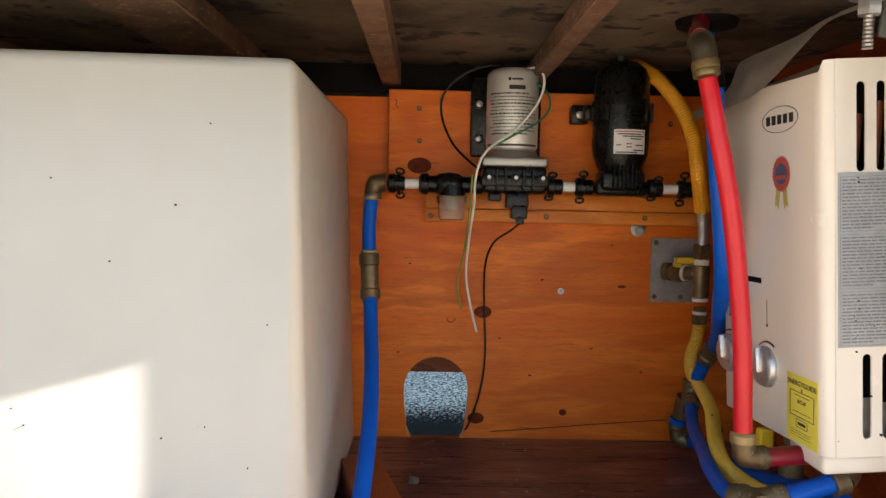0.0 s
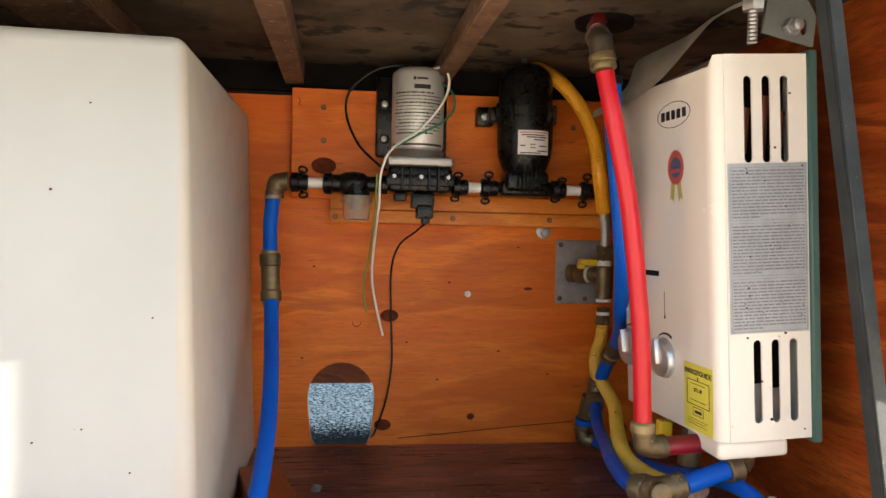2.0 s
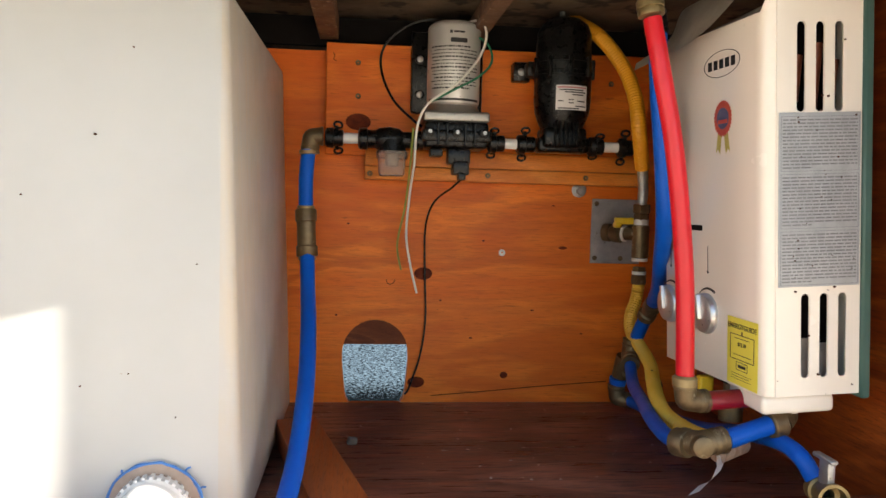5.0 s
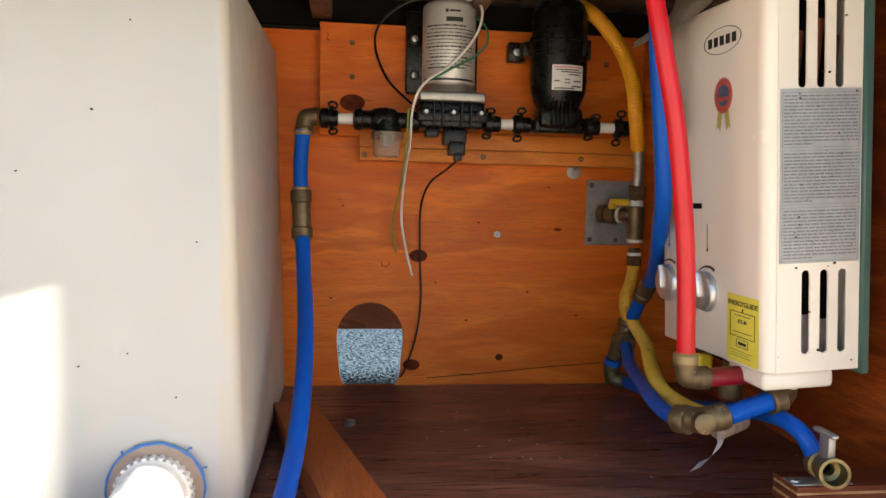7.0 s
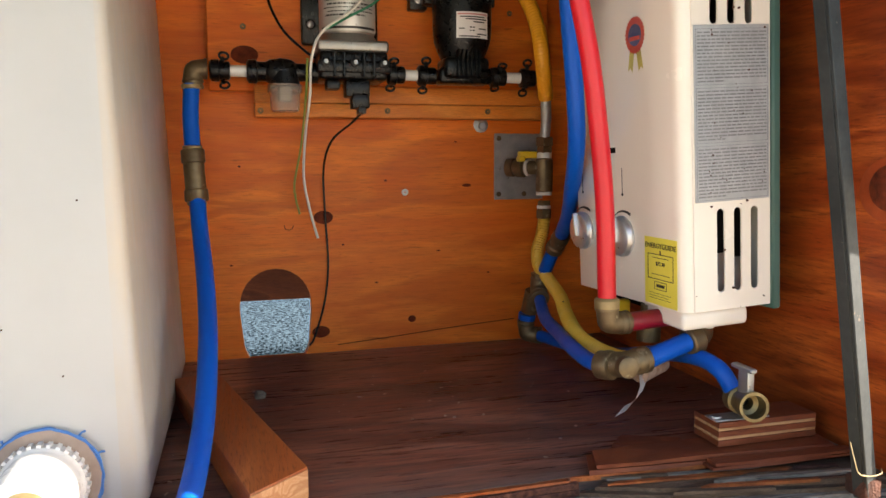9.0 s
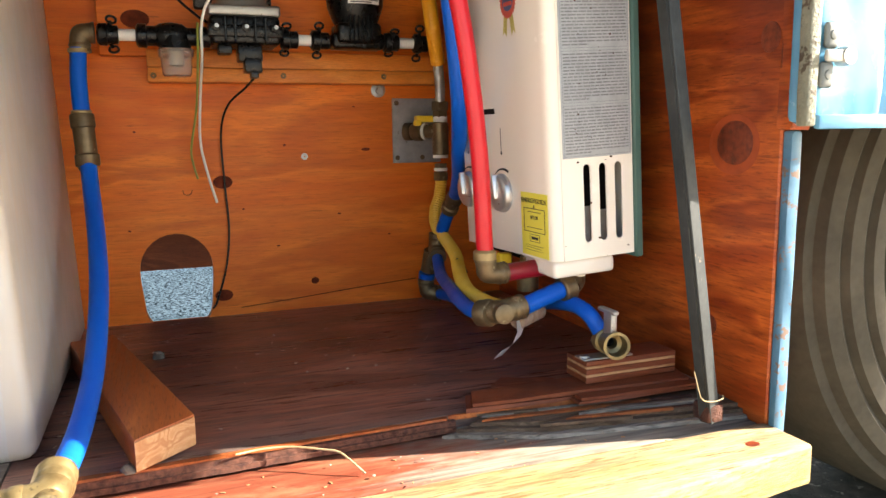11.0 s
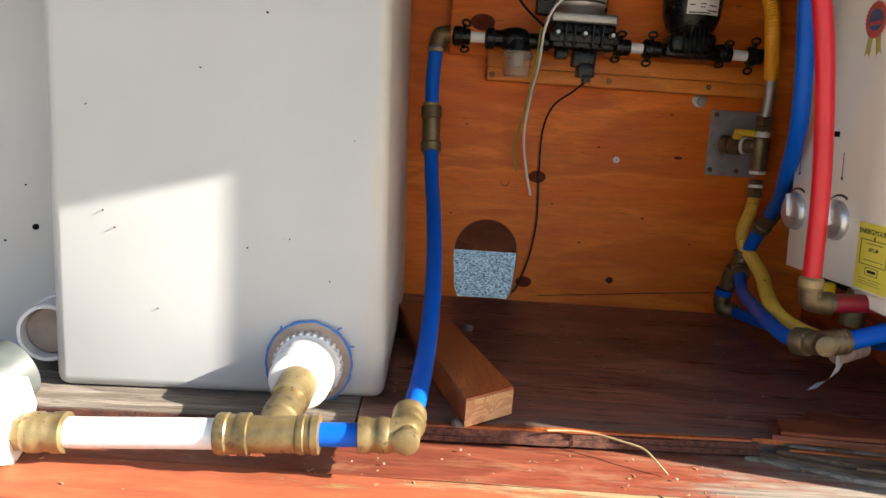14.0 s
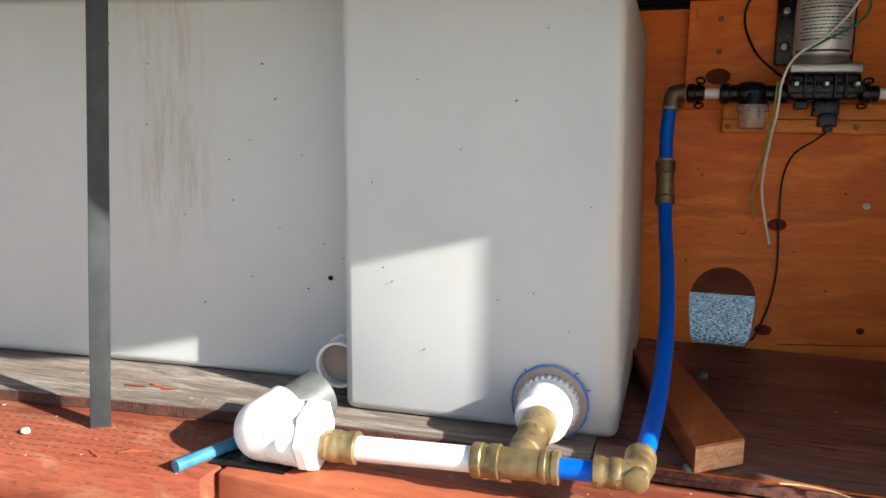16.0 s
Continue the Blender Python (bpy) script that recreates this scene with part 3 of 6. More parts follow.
def joist(x0, x1, drop, label):
    """A folded steel channel hanging under the roof panel."""
    b = B()
    z0 = ROOF - drop
    y0, y1 = 0.66, 1.94
    box(b, x0, x1, y0, y1, z0, z0 + 0.006, 0.0015, 1)
    box(b, x0, x0 + 0.006, y0, y1, z0 + 0.0062, ROOF - 0.004, 0.001, 1)
    box(b, x1 - 0.006, x1, y0, y1, z0 + 0.0062, ROOF - 0.004, 0.001, 1)
    for v in b.verts:
        v.co += Vector((noise.noise(v.co * 9), 0, 0)) * 0.001
    return solid("ceiling_joist", b, STEEL_BEAM, label, "joist", "structure", "cross-members under the roof")


joist(-0.106, -0.074, 0.042, "rusty brown steel cross-member under the roof")
joist(0.146, 0.172, 0.036, "rusty brown steel cross-member under the roof")
joist(-0.40, -0.30, 0.038, "wide pale steel cross-member under the roof")
joist(-0.78, -0.70, 0.038, "wide pale steel cross-member under the roof")

# floor sheets, ragged at the front
bm = prism(B(), [(-0.168, 0.809), (0.02, 0.815), (0.25, 0.822), (0.30, 0.822), (0.592, 0.818), (0.592, 1.398), (-0.168, 1.398)], FLOOR - 0.016, FLOOR)
solid("floor", bm, FLOOR_WOOD, "dark brown stained plywood floor, worn grey at the front", "floor", "structure", smooth=False)
bm = prism(B(), [(-1.6, 0.672), (-0.86, 0.762), (-0.63, 0.787), (-0.17, 0.799), (-0.17, 1.398), (-1.6, 1.398)], FLOOR - 0.0158, FLOOR)
solid("floor_under_tanks", bm, GREY_WOOD, "grey weathered plywood floor under the tanks", "floor", "structure", smooth=False)
bm = B()
rnd = random.Random(9)
edge = [(-1.6, 0.672), (-0.86, 0.762), (-0.63, 0.787), (-0.17, 0.799)]
pts = []
for (xa, ya), (xb, yb) in zip(edge, edge[1:]):
    k = max(2, int((xb - xa) / 0.02))
    pts += [(xa + (xb - xa) * j / k, ya + (yb - ya) * j / k - 0.0012 - rnd.uniform(0, 0.004)) for j in range(k)]
prism(bm, pts + [(x, y + 0.0075) for x, y in reversed(pts)], FLOOR - 0.0155, FLOOR - 0.0015)
solid("trim_rotten_edge", bm, BURNT, "dark rotten edge of the plywood under the tanks", "trim", "structure")
# ---- the front rail ----
bm = prism(B(), [(-1.6, 0.49), (-0.582, 0.627), (-0.582, 0.80), (-1.6, 0.80)], FLOOR - 0.068, FLOOR - 0.0165, 0.004, 2)
front_board = solid("front_board", bm, RED_PAINT, "red-painted timber rail along the front, sunlit and chipped", "board", smooth=True)
bm = prism(B(), [(-0.576, 0.722), (0.60, 0.712), (0.60, 0.83), (-0.576, 0.83)], FLOOR - 0.062, FLOOR - 0.0195, 0.003, 2)
solid("inner_board", bm, GREYED_RED, "red-painted board worn grey under the floor edge", "board")
bm = prism(B(), [(-0.576, 0.650), (0.10, 0.618), (0.365, 0.606), (0.374, 0.612), (0.597, 0.640), (0.597, 0.707), (-0.576, 0.719)], FLOOR - 0.060, FLOOR - 0.0165, 0.004, 3)
bmesh.ops.subdivide_edges(bm, edges=[e for e in bm.edges if e.calc_length() > 0.1], cuts=16, use_grid_fill=True)
for v in bm.verts:
    v.co += Vector((0, noise.noise(v.co * 11), noise.noise(v.co * 13 + Vector((5, 0, 0))))) * 0.0022
solid("front_beam", bm, WORN_RAIL, "sun-bleached bare pine beam with worn red paint", "beam")
strip = thing("loose_ply_strip", (0.42, 0.78, FLOOR - 0.019), "dark weathered delaminated plywood strip at the floor edge", "plywood strip")
for k in range(3):
    z0 = FLOOR - 0.019 + 0.0044 * k
    e = 0.010 * k
    bm = prism(B(), [(0.25 + 1.6 * e, 0.806), (0.36, 0.762 + 0.9 * e), (0.591, 0.728 + 0.8 * e), (0.591, 0.812), (0.30, 0.816)], z0, z0 + 0.0042)
    roughen(bm, 5, 0.0013, 8 + k)
    part("ply_layer", bm, (GREY_WOOD, LAYERED, LAYERED)[k], strip)
# orange split edge of the sheet, its bright sunlit line put into the colour
bm = prism(B(), [(0.262, 0.8185), (0.42, 0.812), (0.590, 0.803), (0.590, 0.812), (0.42, 0.8215), (0.262, 0.8215)], FLOOR - 0.005, FLOOR + 0.0005)
roughen(bm, 3, 0.0008, 12)
solid("lit_veneer_edge", bm, OFFCUT, "thin orange split veneer along the floor edge, drawn as its sunlit highlight", "veneer")
# the same highlight strip continued along the rest of the floor edge
bm = prism(B(), [(-0.163, 0.7985), (-0.02, 0.803), (0.12, 0.8085), (0.258, 0.8125), (0.258, 0.8175), (0.12, 0.8150), (-0.02, 0.8105), (-0.163, 0.8065)], FLOOR - 0.0018, FLOOR + 0.0008)
roughen(bm, 5, 0.0006, 13)
solid("lit_veneer_edge", bm, OFFCUT, "thin orange split veneer along the floor edge, drawn as its sunlit highlight", "veneer")
rnd = random.Random(41)
for k in range(12):
    x0 = 0.27 + 0.20 * rnd.random()
    x1 = min(0.589, x0 + rnd.uniform(0.07, 0.22))
    y0 = 0.742 + 0.006 * k + rnd.uniform(-0.002, 0.002) + (0.59 - x0) * 0.10
    w = rnd.uniform(0.0022, 0.0055)
    z0 = FLOOR - 0.0055
    pts = [(x0, y0), ((x0 + x1) / 2, y0 - 0.01 + rnd.uniform(-0.001, 0.001)), (x1, y0 - 0.018), (x1, y0 - 0.018 + w), ((x0 + x1) / 2, y0 - 0.01 + w * 1.3), (x0 + 0.012, y0 + w * 0.7)]
    bm = prism(B(), pts, z0, z0 + rnd.uniform(0.0012, 0.0045))
    solid("wood_sliver", bm, (LAYERED, OFFCUT, BURNT, GREY_WOOD)[k % 4], ("dark weathered sliver of split plywood", "orange sliver of split plywood", "rotten brown sliver of split plywood", "grey weathered sliver of split plywood")[k % 4], "wood scrap", group="slivers at the floor edge", smooth=False)
rnd = random.Random(5)
rot = thing("rotten_ply_edge", (0.05, 0.80, FLOOR - 0.0158), "dark crumbling plywood edge along the floor front", "plywood edge")
x = -0.165
while x < 0.265:
    w = min(rnd.uniform(0.07, 0.15), 0.268 - x)
    q = 0.033 * (x + 0.165)
    front = [(x + w * j / 9, 0.7965 + q + 0.033 * w * j / 9 - rnd.uniform(0, 0.0014)) for j in range(10)]
    for z0, z1, back in ((FLOOR - 0.0158, FLOOR - 0.0098, 0.0), (FLOOR - 0.0096, FLOOR - 0.002 - rnd.uniform(0, 0.0025), 0.0022)):
        bm = prism(B(), [(a, c + back) for a, c in front] + [(x + w, 0.806 + q + 0.033 * w), (x, 0.806 + q)], z0, z1)
        part("splintered_piece", bm, CRUMBLED, rot, smooth=False)
    x += w + 0.0003
bm = tube(B(), [(0.128, 0.708, FLOOR - 0.0172), (0.141, 0.68, FLOOR - 0.0168), (0.150, 0.65, FLOOR - 0.0172), (0.158, 0.6172, FLOOR - 0.018), (0.159, 0.6145, FLOOR - 0.05)], 0.0011, 6, 6)
solid("beam_crack", bm, DARK, "dark split across the pine beam", "crack")
bm = turned(B(), (0, 0, 0), (0, 0, 1), [(0, 1.0), (0.0012, 0.9)], 18)
bmesh.ops.transform(bm, matrix=Matrix.Translation((0.540, 0.664, FLOOR - 0.0165)) @ Matrix.Diagonal((0.009, 0.006, 1, 1)), verts=list(bm.verts))
solid("beam_knot", bm, KNOT, "small brown knot in the pine beam", "knot")
bm = box(B(), -1.05, -0.80, 0.46, 0.535, FLOOR - 0.16, FLOOR - 0.115, 0.006, 2)
solid("lower_block", bm, RED_PAINT, "red-painted timber block below the rail", "block")
bm = box(B(), -1.4, -0.85, 0.56, 0.62, FLOOR - 0.20, FLOOR - 0.07, 0.004, 2)
solid("under_beam", bm, RUST, "rusty steel beam under the front rail", "beam")
# ---- under the beam ----
tube_end = thing("square_tube", (0.50, 0.63, 0.72), "rusty square steel tube end under the beam", "steel tube")
bm = B()
o, i = [(0.48, 0.715), (0.52, 0.715), (0.52, 0.765), (0.48, 0.765)], [(0.485, 0.72), (0.515, 0.72), (0.515, 0.76), (0.485, 0.76)]
holed_plate(bm, o, [i], -0.5, pose(0, 0.625, 0, 90, 0, 0))
part("tube_wall", bm, RUST, tube_end, smooth=False)

# ---- the outside beside the wall ----
truck = thing("truck", (1.36, 1.06, YARD), "blue steel truck with a large dusty tyre beside the compartment", "truck")
bm = box(B(), 0.557, 0.65, 0.633, 0.6635, 1.141, 1.60, 0.008, 2)
bmesh.ops.subdivide_edges(bm, edges=[e for e in bm.edges if e.calc_length() > 0.05], cuts=16, use_grid_fill=True)
for v in bm.verts:
    if v.co.y < 0.645:
        v.co.y += 0.0045 * noise.noise(Vector((v.co.x * 16, 0, v.co.z * 22))) + 0.002 * noise.noise(Vector((v.co.x * 45, 3, v.co.z * 50)))
panel = part("body_panel", bm, BODY_BLUE, truck, "glossy blue dented body corner")
bm = box(B(), 0.5605, 0.65, 0.624, 0.6325, 1.136, 1.150, 0.003, 2)
part("lower_lip", bm, BODY_BLUE, panel)
bm = box(B(), 0.612, 1.9, 0.664, 0.680, 1.139, 1.60, 0.006, 2)
part("body_side", bm, BODY_BLUE, truck, "blue body side over the wheel")
for x, z in ((0.573, 1.222), (0.569, 1.186)):
    bm = box(B(), x - 0.008, x + 0.008, 0.6255, 0.632, z - 0.012, z + 0.012, 0.004, 3)
    turned(bm, (x, 0.6256, z), (0, -1, 0), [(0, 0.0048), (0.0015, 0.0042), (0.002, 0.002)], 12)
    part("hinge_bolt", bm, PVC_GREY, panel, "pale worn hinge bolt")
bm = box(B(), 0.561, 0.589, 0.620, 0.6254, 1.197, 1.209, 0.003, 2)
turned(bm, (0.588, 0.619, 1.203), (0, 1, 0), [(0, 0.008), (0.004, 0.009), (0.012, 0.009)], 16)
part("clip", bm, ALU, panel, "pale metal hinge clip")
SEAL = surface("crusty_green_seal", (0.13, 0.125, 0.085), (0.24, 0.235, 0.17), 40, 0.7, spots=(0.07, 0.05, 0.03), spot_scale=60, spot_at=0.56, strength=0.8, dist=0.003)
bm = prism(B(), [(0.541, 0.6245), (0.560, 0.6242), (0.560, 0.636), (0.541, 0.638)], 1.139, 1.60, 0.002, 2)
for v in bm.verts:
    if v.co.z < 1.2:
        v.co.x += 0.004 if v.co.x < 0.55 else -0.004
bmesh.ops.subdivide_edges(bm, edges=[e for e in bm.edges if e.calc_length() > 0.2], cuts=14, use_grid_fill=True)
for v in bm.verts:
    v.co += Vector((0.0015 * noise.noise(v.co * 40), 0, 0))
part("seal_strip", bm, SEAL, panel, "crusty grey-green sealing strip")
# added slab, black and mostly out of view, to keep the wheel dark
bm = box(B(), 0.62, 2.6, 0.70, 1.5, 1.50, 1.6, 0.02, 2)
part("wheel_shade_slab", bm, BLACK, truck, "black slab added over the wheel to keep it in shade")
bm = box(B(), 0.62, 2.6, 1.32, 1.44, YARD + 0.18, 1.498, 0.02, 2)
part("chassis_rail", bm, BLACK, truck, "dark chassis behind the wheel")
prof = [(0.03, 0.28), (0.0, 0.31), (-0.004, 0.33), (0.004, 0.338), (-0.004, 0.348), (-0.006, 0.372), (0.004, 0.380), (-0.003, 0.390), (-0.001, 0.414), (0.010, 0.422), (0.003, 0.432), (0.008, 0.455), (0.022, 0.465), (0.024, 0.482), (0.05, 0.497), (0.24, 0.50), (0.28, 0.47), (0.30, 0.40), (0.30, 0.28)]
bm = turned(B(), (1.36, 0.91, YARD + 0.50), (0, 1, 0), prof, 128)
wheel = part("tyre", bm, RUBBER, truck, "large dusty olive-black tyre with ringed sidewall")
bm = turned(B(), (1.36, 0.91, YARD + 0.50), (0, 1, 0), [(0.05, 0.04), (0.06, 0.06), (0.09, 0.10), (0.10, 0.20), (0.05, 0.26), (0.035, 0.279), (0.29, 0.279)], 48)
part("rim", bm, BODY_BLUE, wheel)

# ---- tanks ----
tank = thing("water_tank", (-0.33, 1.11, FLOOR), "white polyethylene water tank with stained sides", "water tank", "white tanks in the compartment")
bm = box(B(), -0.507, -0.144, 0.862, 1.375, FLOOR, 1.402, 0.014, 4)
for v in bm.verts:
    u = (v.co.z - FLOOR) / 0.57
    v.co.x -= (0.010 if v.co.x < -0.3 else 0.019) * u
    v.co.y += 0.05 * (v.co.x + 0.148) - 0.003 * math.sin(math.pi * u)
part("shell", bm, POLY_DIRTY, tank)
for k, (cx, zz, dx) in enumerate([(-0.33, 1.385, 0.03), (-0.235, 1.3855, 0.035)]):
    bm = B()
    pts = [(cx + dx * (j / 6 - 0.5), 0.866 + 0.004 * ((j * 7 + k) % 3) / 3 - 0.003, zz + 0.004 * math.sin(j * 2.3 + k)) for j in range(7)]
    tube(bm, pts, 0.0006, 5, 3)
    part("crack", bm, BLACK_INK, tank, "dark hairline crack")

for x, z, r in ((-0.285, 1.245, 0.0012), (-0.44, 1.012, 0.0009), (-0.452, 1.03, 0.0007), (-0.30, 0.998, 0.0009), (-0.21, 0.965, 0.0007), (-0.25, 1.33, 0.0008), (-0.352, 1.185, 0.0008), (-0.41, 1.27, 0.0007), (-0.19, 1.12, 0.0008), (-0.255, 1.01, 0.0007), (-0.468, 1.14, 0.0007), (-0.395, 0.925, 0.0008), (-0.20, 0.905, 0.0007)):
    bm = turned(B(), (x, 0.8612 + 0.05 * (x + 0.148) - 0.003 * math.sin(math.pi * (z - FLOOR) / 0.57), z), (0, 1, 0), [(-0.0008, r * 0.5), (-0.0004, r), (0.002, r)], 7)
    part("speck", bm, BURNT, tank, "dark stuck speck")

tank2 = thing("water_tank", (-1.0, 1.15, FLOOR), "white polyethylene water tank streaked with brown drips", "water tank", "white tanks in the compartment")
bm = box(B(), -1.45, -0.535, 0.0, 0.42, FLOOR, 1.402, 0.016, 4)
for v in bm.verts:
    v.co.y += 0.946 + 0.09 * (v.co.x + 0.535)
part("shell", bm, POLY_DRIPS, tank2)
for x, z, r in ((-0.575, 0.99, 0.0036), (-0.61, 0.972, 0.0012), (-0.585, 1.04, 0.0009), (-0.655, 1.06, 0.0008), (-0.70, 0.985, 0.0008), (-0.78, 0.94, 0.0008), (-0.735, 1.16, 0.0008), (-0.66, 1.25, 0.0011), (-0.87, 1.21, 0.0008), (-0.70, 1.19, 0.0006), (-0.68, 1.30, 0.0013), (-0.93, 1.33, 0.0010), (-0.62, 1.17, 0.0008), (-0.81, 1.075, 0.0007), (-0.865, 1.30, 0.0009), (-0.555, 1.02, 0.0007), (-0.73, 1.10, 0.0009)):
    bm = turned(B(), (x, 0.9445 + 0.09 * (x + 0.535), z), (0, 1, 0), [(-0.0012, r * 0.5), (-0.0004, r), (0.002, r)], 10)
    part("speck", bm, DARK, tank2, "dark stuck speck")

# tank outlet: gasket, sealant, white nut
outlet = thing("tank_outlet", (-0.229, 0.855, 0.835), "white plastic bulkhead outlet with blue sealant", "pipe fitting")
bm = turned(B(), (-0.229, 0.857, 0.872), (0, -1, 0), [(0, 0.047), (0.004, 0.047), (0.006, 0.043)], 40)
part("gasket", bm, GASKET, outlet, "brown rubber gasket")
bm = B()
for turn in range(3):
    wob = [0.0462 + 0.0008 * turn + 0.0022 * noise.noise(Vector((4 * math.cos(2 * math.pi * k / 90), 4 * math.sin(2 * math.pi * k / 90), 7 * turn))) for k in range(91)]
    pts = [(-0.229 + w * math.cos(2 * math.pi * k / 90), 0.8540 - 0.0004 * turn, 0.872 + w * math.sin(2 * math.pi * k / 90)) for k, w in enumerate(wob)]
    tube(bm, pts, 0.0012, 6, 2)
for a, ln2 in ((24, 0.005), (52, 0.006), (131, 0.005)):
    ca2, sa2 = math.cos(radians(a)), math.sin(radians(a))
    tube(bm, [(-0.229 + 0.046 * ca2, 0.8545, 0.872 + 0.046 * sa2), (-0.229 + (0.047 + ln2 * 0.6) * ca2, 0.8552, 0.872 + (0.047 + ln2 * 0.6) * sa2 + 0.001), (-0.229 + (0.047 + ln2) * ca2 + 0.002, 0.8562, 0.872 + (0.047 + ln2) * sa2)], 0.0010, 6, 3)
part("sealant", bm, BLUE_GLUE, outlet, "smeared blue sealant ring")
bm = turned(B(), (-0.229, 0.851, 0.872), (0, -1, 0.0), [(0, 0.036), (0.012, 0.036), (0.014, 0.034), (0.016, 0.0335), (0.055, 0.0325), (0.06, 0.030), (0.062, 0.020)], 36)
part("nut", bm, PVC, outlet)
bm = B()
for k in range(30):
    a = 2 * math.pi * k / 30
    box(bm, -0.0018, 0.0018, -0.010, 0.0, 0.0350, 0.0385, 0.0, 1, Matrix.Translation((-0.229, 0.849, 0.872)) @ Matrix.Rotation(a, 4, "Y"))
part("grip_rib", bm, PVC, outlet)


def push_fitting(b, base, axis, length, r=0.0165):
    """The ribbed sleeve of a push-fit brass fitting."""
    turned(b, base, axis, [(0, r * 0.8), (0.001, r * 0.93), (0.004, r), (length * 0.35, r), (length * 0.4, r * 0.93), (length * 0.62, r * 0.93), (length * 0.68, r), (length * 0.96, r), (length, r * 0.85)], 24)


def elbow(b, corner, d1, d2, len1, len2, r=0.0155):
    """A brass elbow with two push-fit sockets from its corner."""
    c, d1, d2 = Vector(corner), Vector(d1).normalized(), Vector(d2).normalized()
    k = 0.018
    tube(b, [c + d1 * k, c + d1 * k * 0.45 + d2 * k * 0.08, c + (d1 + d2) * k * 0.16, c + d2 * k * 0.45 + d1 * k * 0.08, c + d2 * k], r, 18, 4)
    push_fitting(b, c + d1 * k * 0.8, d1, len1, r * 1.08)
    push_fitting(b, c + d2 * k * 0.8, d2, len2, r * 1.08)


# ---- white outlet line along the front ----
line = thing("outlet_pipe_line", (-0.3, 0.70, FLOOR - 0.016), "white pipe with brass push-fit tee and elbow", "pipe")
AX = Vector((1, 0.0, 0.055)).normalized()
P0 = Vector((-0.47, 0.70, 0.842))


def on_line(x):
    return P0 + AX * ((x + 0.47) / AX.x)


bm = B()
rod(bm, on_line(-0.425), on_line(-0.27), 0.0143, 24)
part("white_pipe", bm, PVC, line, "white plastic pipe")
bm = B()
turned(bm, on_line(-0.482), AX, [(0, 0.012), (0.002, 0.0135), (0.004, 0.012), (0.006, 0.0135), (0.008, 0.012), (0.010, 0.0135), (0.012, 0.012)], 20)
hexnut(bm, on_line(-0.470), AX, 0.012, 0.0165)
push_fitting(bm, on_line(-0.459), AX, 0.038, 0.019)
part("adapter", bm, BRASS, line, "brass threaded adapter")
bm = B()
push_fitting(bm, on_line(-0.287), AX, 0.032, 0.0195)
turned(bm, on_line(-0.258), AX, [(0, 0.017), (0.045, 0.017)], 24)
push_fitting(bm, on_line(-0.2135), AX, 0.022, 0.0185)
c = on_line(-0.236)
turned(bm, c, Vector((-0.229, 0.792, 0.872)) - c, [(0, 0.0165), (0.022, 0.0165), (0.024, 0.0185), (0.040, 0.0185), (0.042, 0.0170), (0.058, 0.0170), (0.060, 0.020), (0.092, 0.020)], 24)
part("tee", bm, BRASS, line, "brass tee")
bm = B()
rod(bm, on_line(-0.193), on_line(-0.148), 0.0112, 20)
part("blue_pipe", bm, BLUE_PEX, line, "short blue pipe")
bm = B()
RISE = (0.03, 0.97, 0.10)
elbow(bm, on_line(-0.113), -AX, RISE, 0.03, 0.026, 0.0155)
turned(bm, on_line(-0.113) + Vector((0, -0.006, 0)), (0, -1, 0), [(0, 0.013), (0.010, 0.0125), (0.011, 0.011)], 20)
part("corner_elbow", bm, BRASS, line, "brass elbow")

# the big PVC elbow at the end of the line
pvc = thing("pvc_elbow", (-0.53, 0.70, FLOOR - 0.016), "large white PVC elbow with grey pipe stub", "pipe fitting")
bm = B()
C = Vector((-0.540, 0.698, 0.852))
d1, d2 = Vector((1, 0, 0.03)).normalized(), Vector((0.38, 0.85, 0.28)).normalized()
bmesh.ops.create_uvsphere(bm, u_segments=40, v_segments=20, radius=0.0375, matrix=Matrix.Translation(C))
turned(bm, C, d1, [(0, 0.0375), (0.030, 0.0376), (0.034, 0.0385), (0.056, 0.0385), (0.057, 0.037)], 40)
turned(bm, C, d2, [(0, 0.0370), (0.020, 0.0372), (0.036, 0.0374), (0.038, 0.0355)], 40)
part("body", bm, PVC, pvc)
bm = B()
turned(bm, C + d1 * 0.0572, d1, [(0, 0.030), (0.001, 0.0425), (0.012, 0.0425), (0.014, 0.038), (0.016, 0.022)], 8)
part("reducer", bm, PVC, pvc)
bm = B()
turned(bm, C + Vector((0.040, -0.0380, 0.0)), (0, -1, 0), [(0, 0.008), (0.0016, 0.008), (0.002, 0.007)], 6)
turned(bm, C + Vector((0.010, -0.0365, 0.002)), (0, -1, 0), [(0, 0.005), (0.0012, 0.005)], 12)
part("moulded_mark", bm, PVC, pvc, "raised moulded marks")
bm = B()
s0 = C + d2 * 0.035
turned(bm, s0, d2, [(0, 0.0315), (0.050, 0.0315), (0.051, 0.030), (0.051, 0.026), (0.01, 0.026)], 30, cap=False)
part("grey_stub", bm, surface("dark_grey_pvc", (0.055, 0.063, 0.060), (0.10, 0.11, 0.105), 30, 0.5, spots=(0.3, 0.3, 0.28), spot_scale=90, spot_at=0.68), pvc, "grey pipe stub")

socket = thing("pvc_socket", (-0.545, 0.90, FLOOR), "open white pipe socket on the tank behind", "pipe fitting")
bm = turned(B(), (-0.542, 0.952, 0.876), (0.10, -1, 0.02), [(0, 0.036), (0.025, 0.036), (0.026, 0.034), (0.066, 0.034), (0.068, 0.033), (0.068, 0.029), (0.01, 0.027)], 36, cap=False)
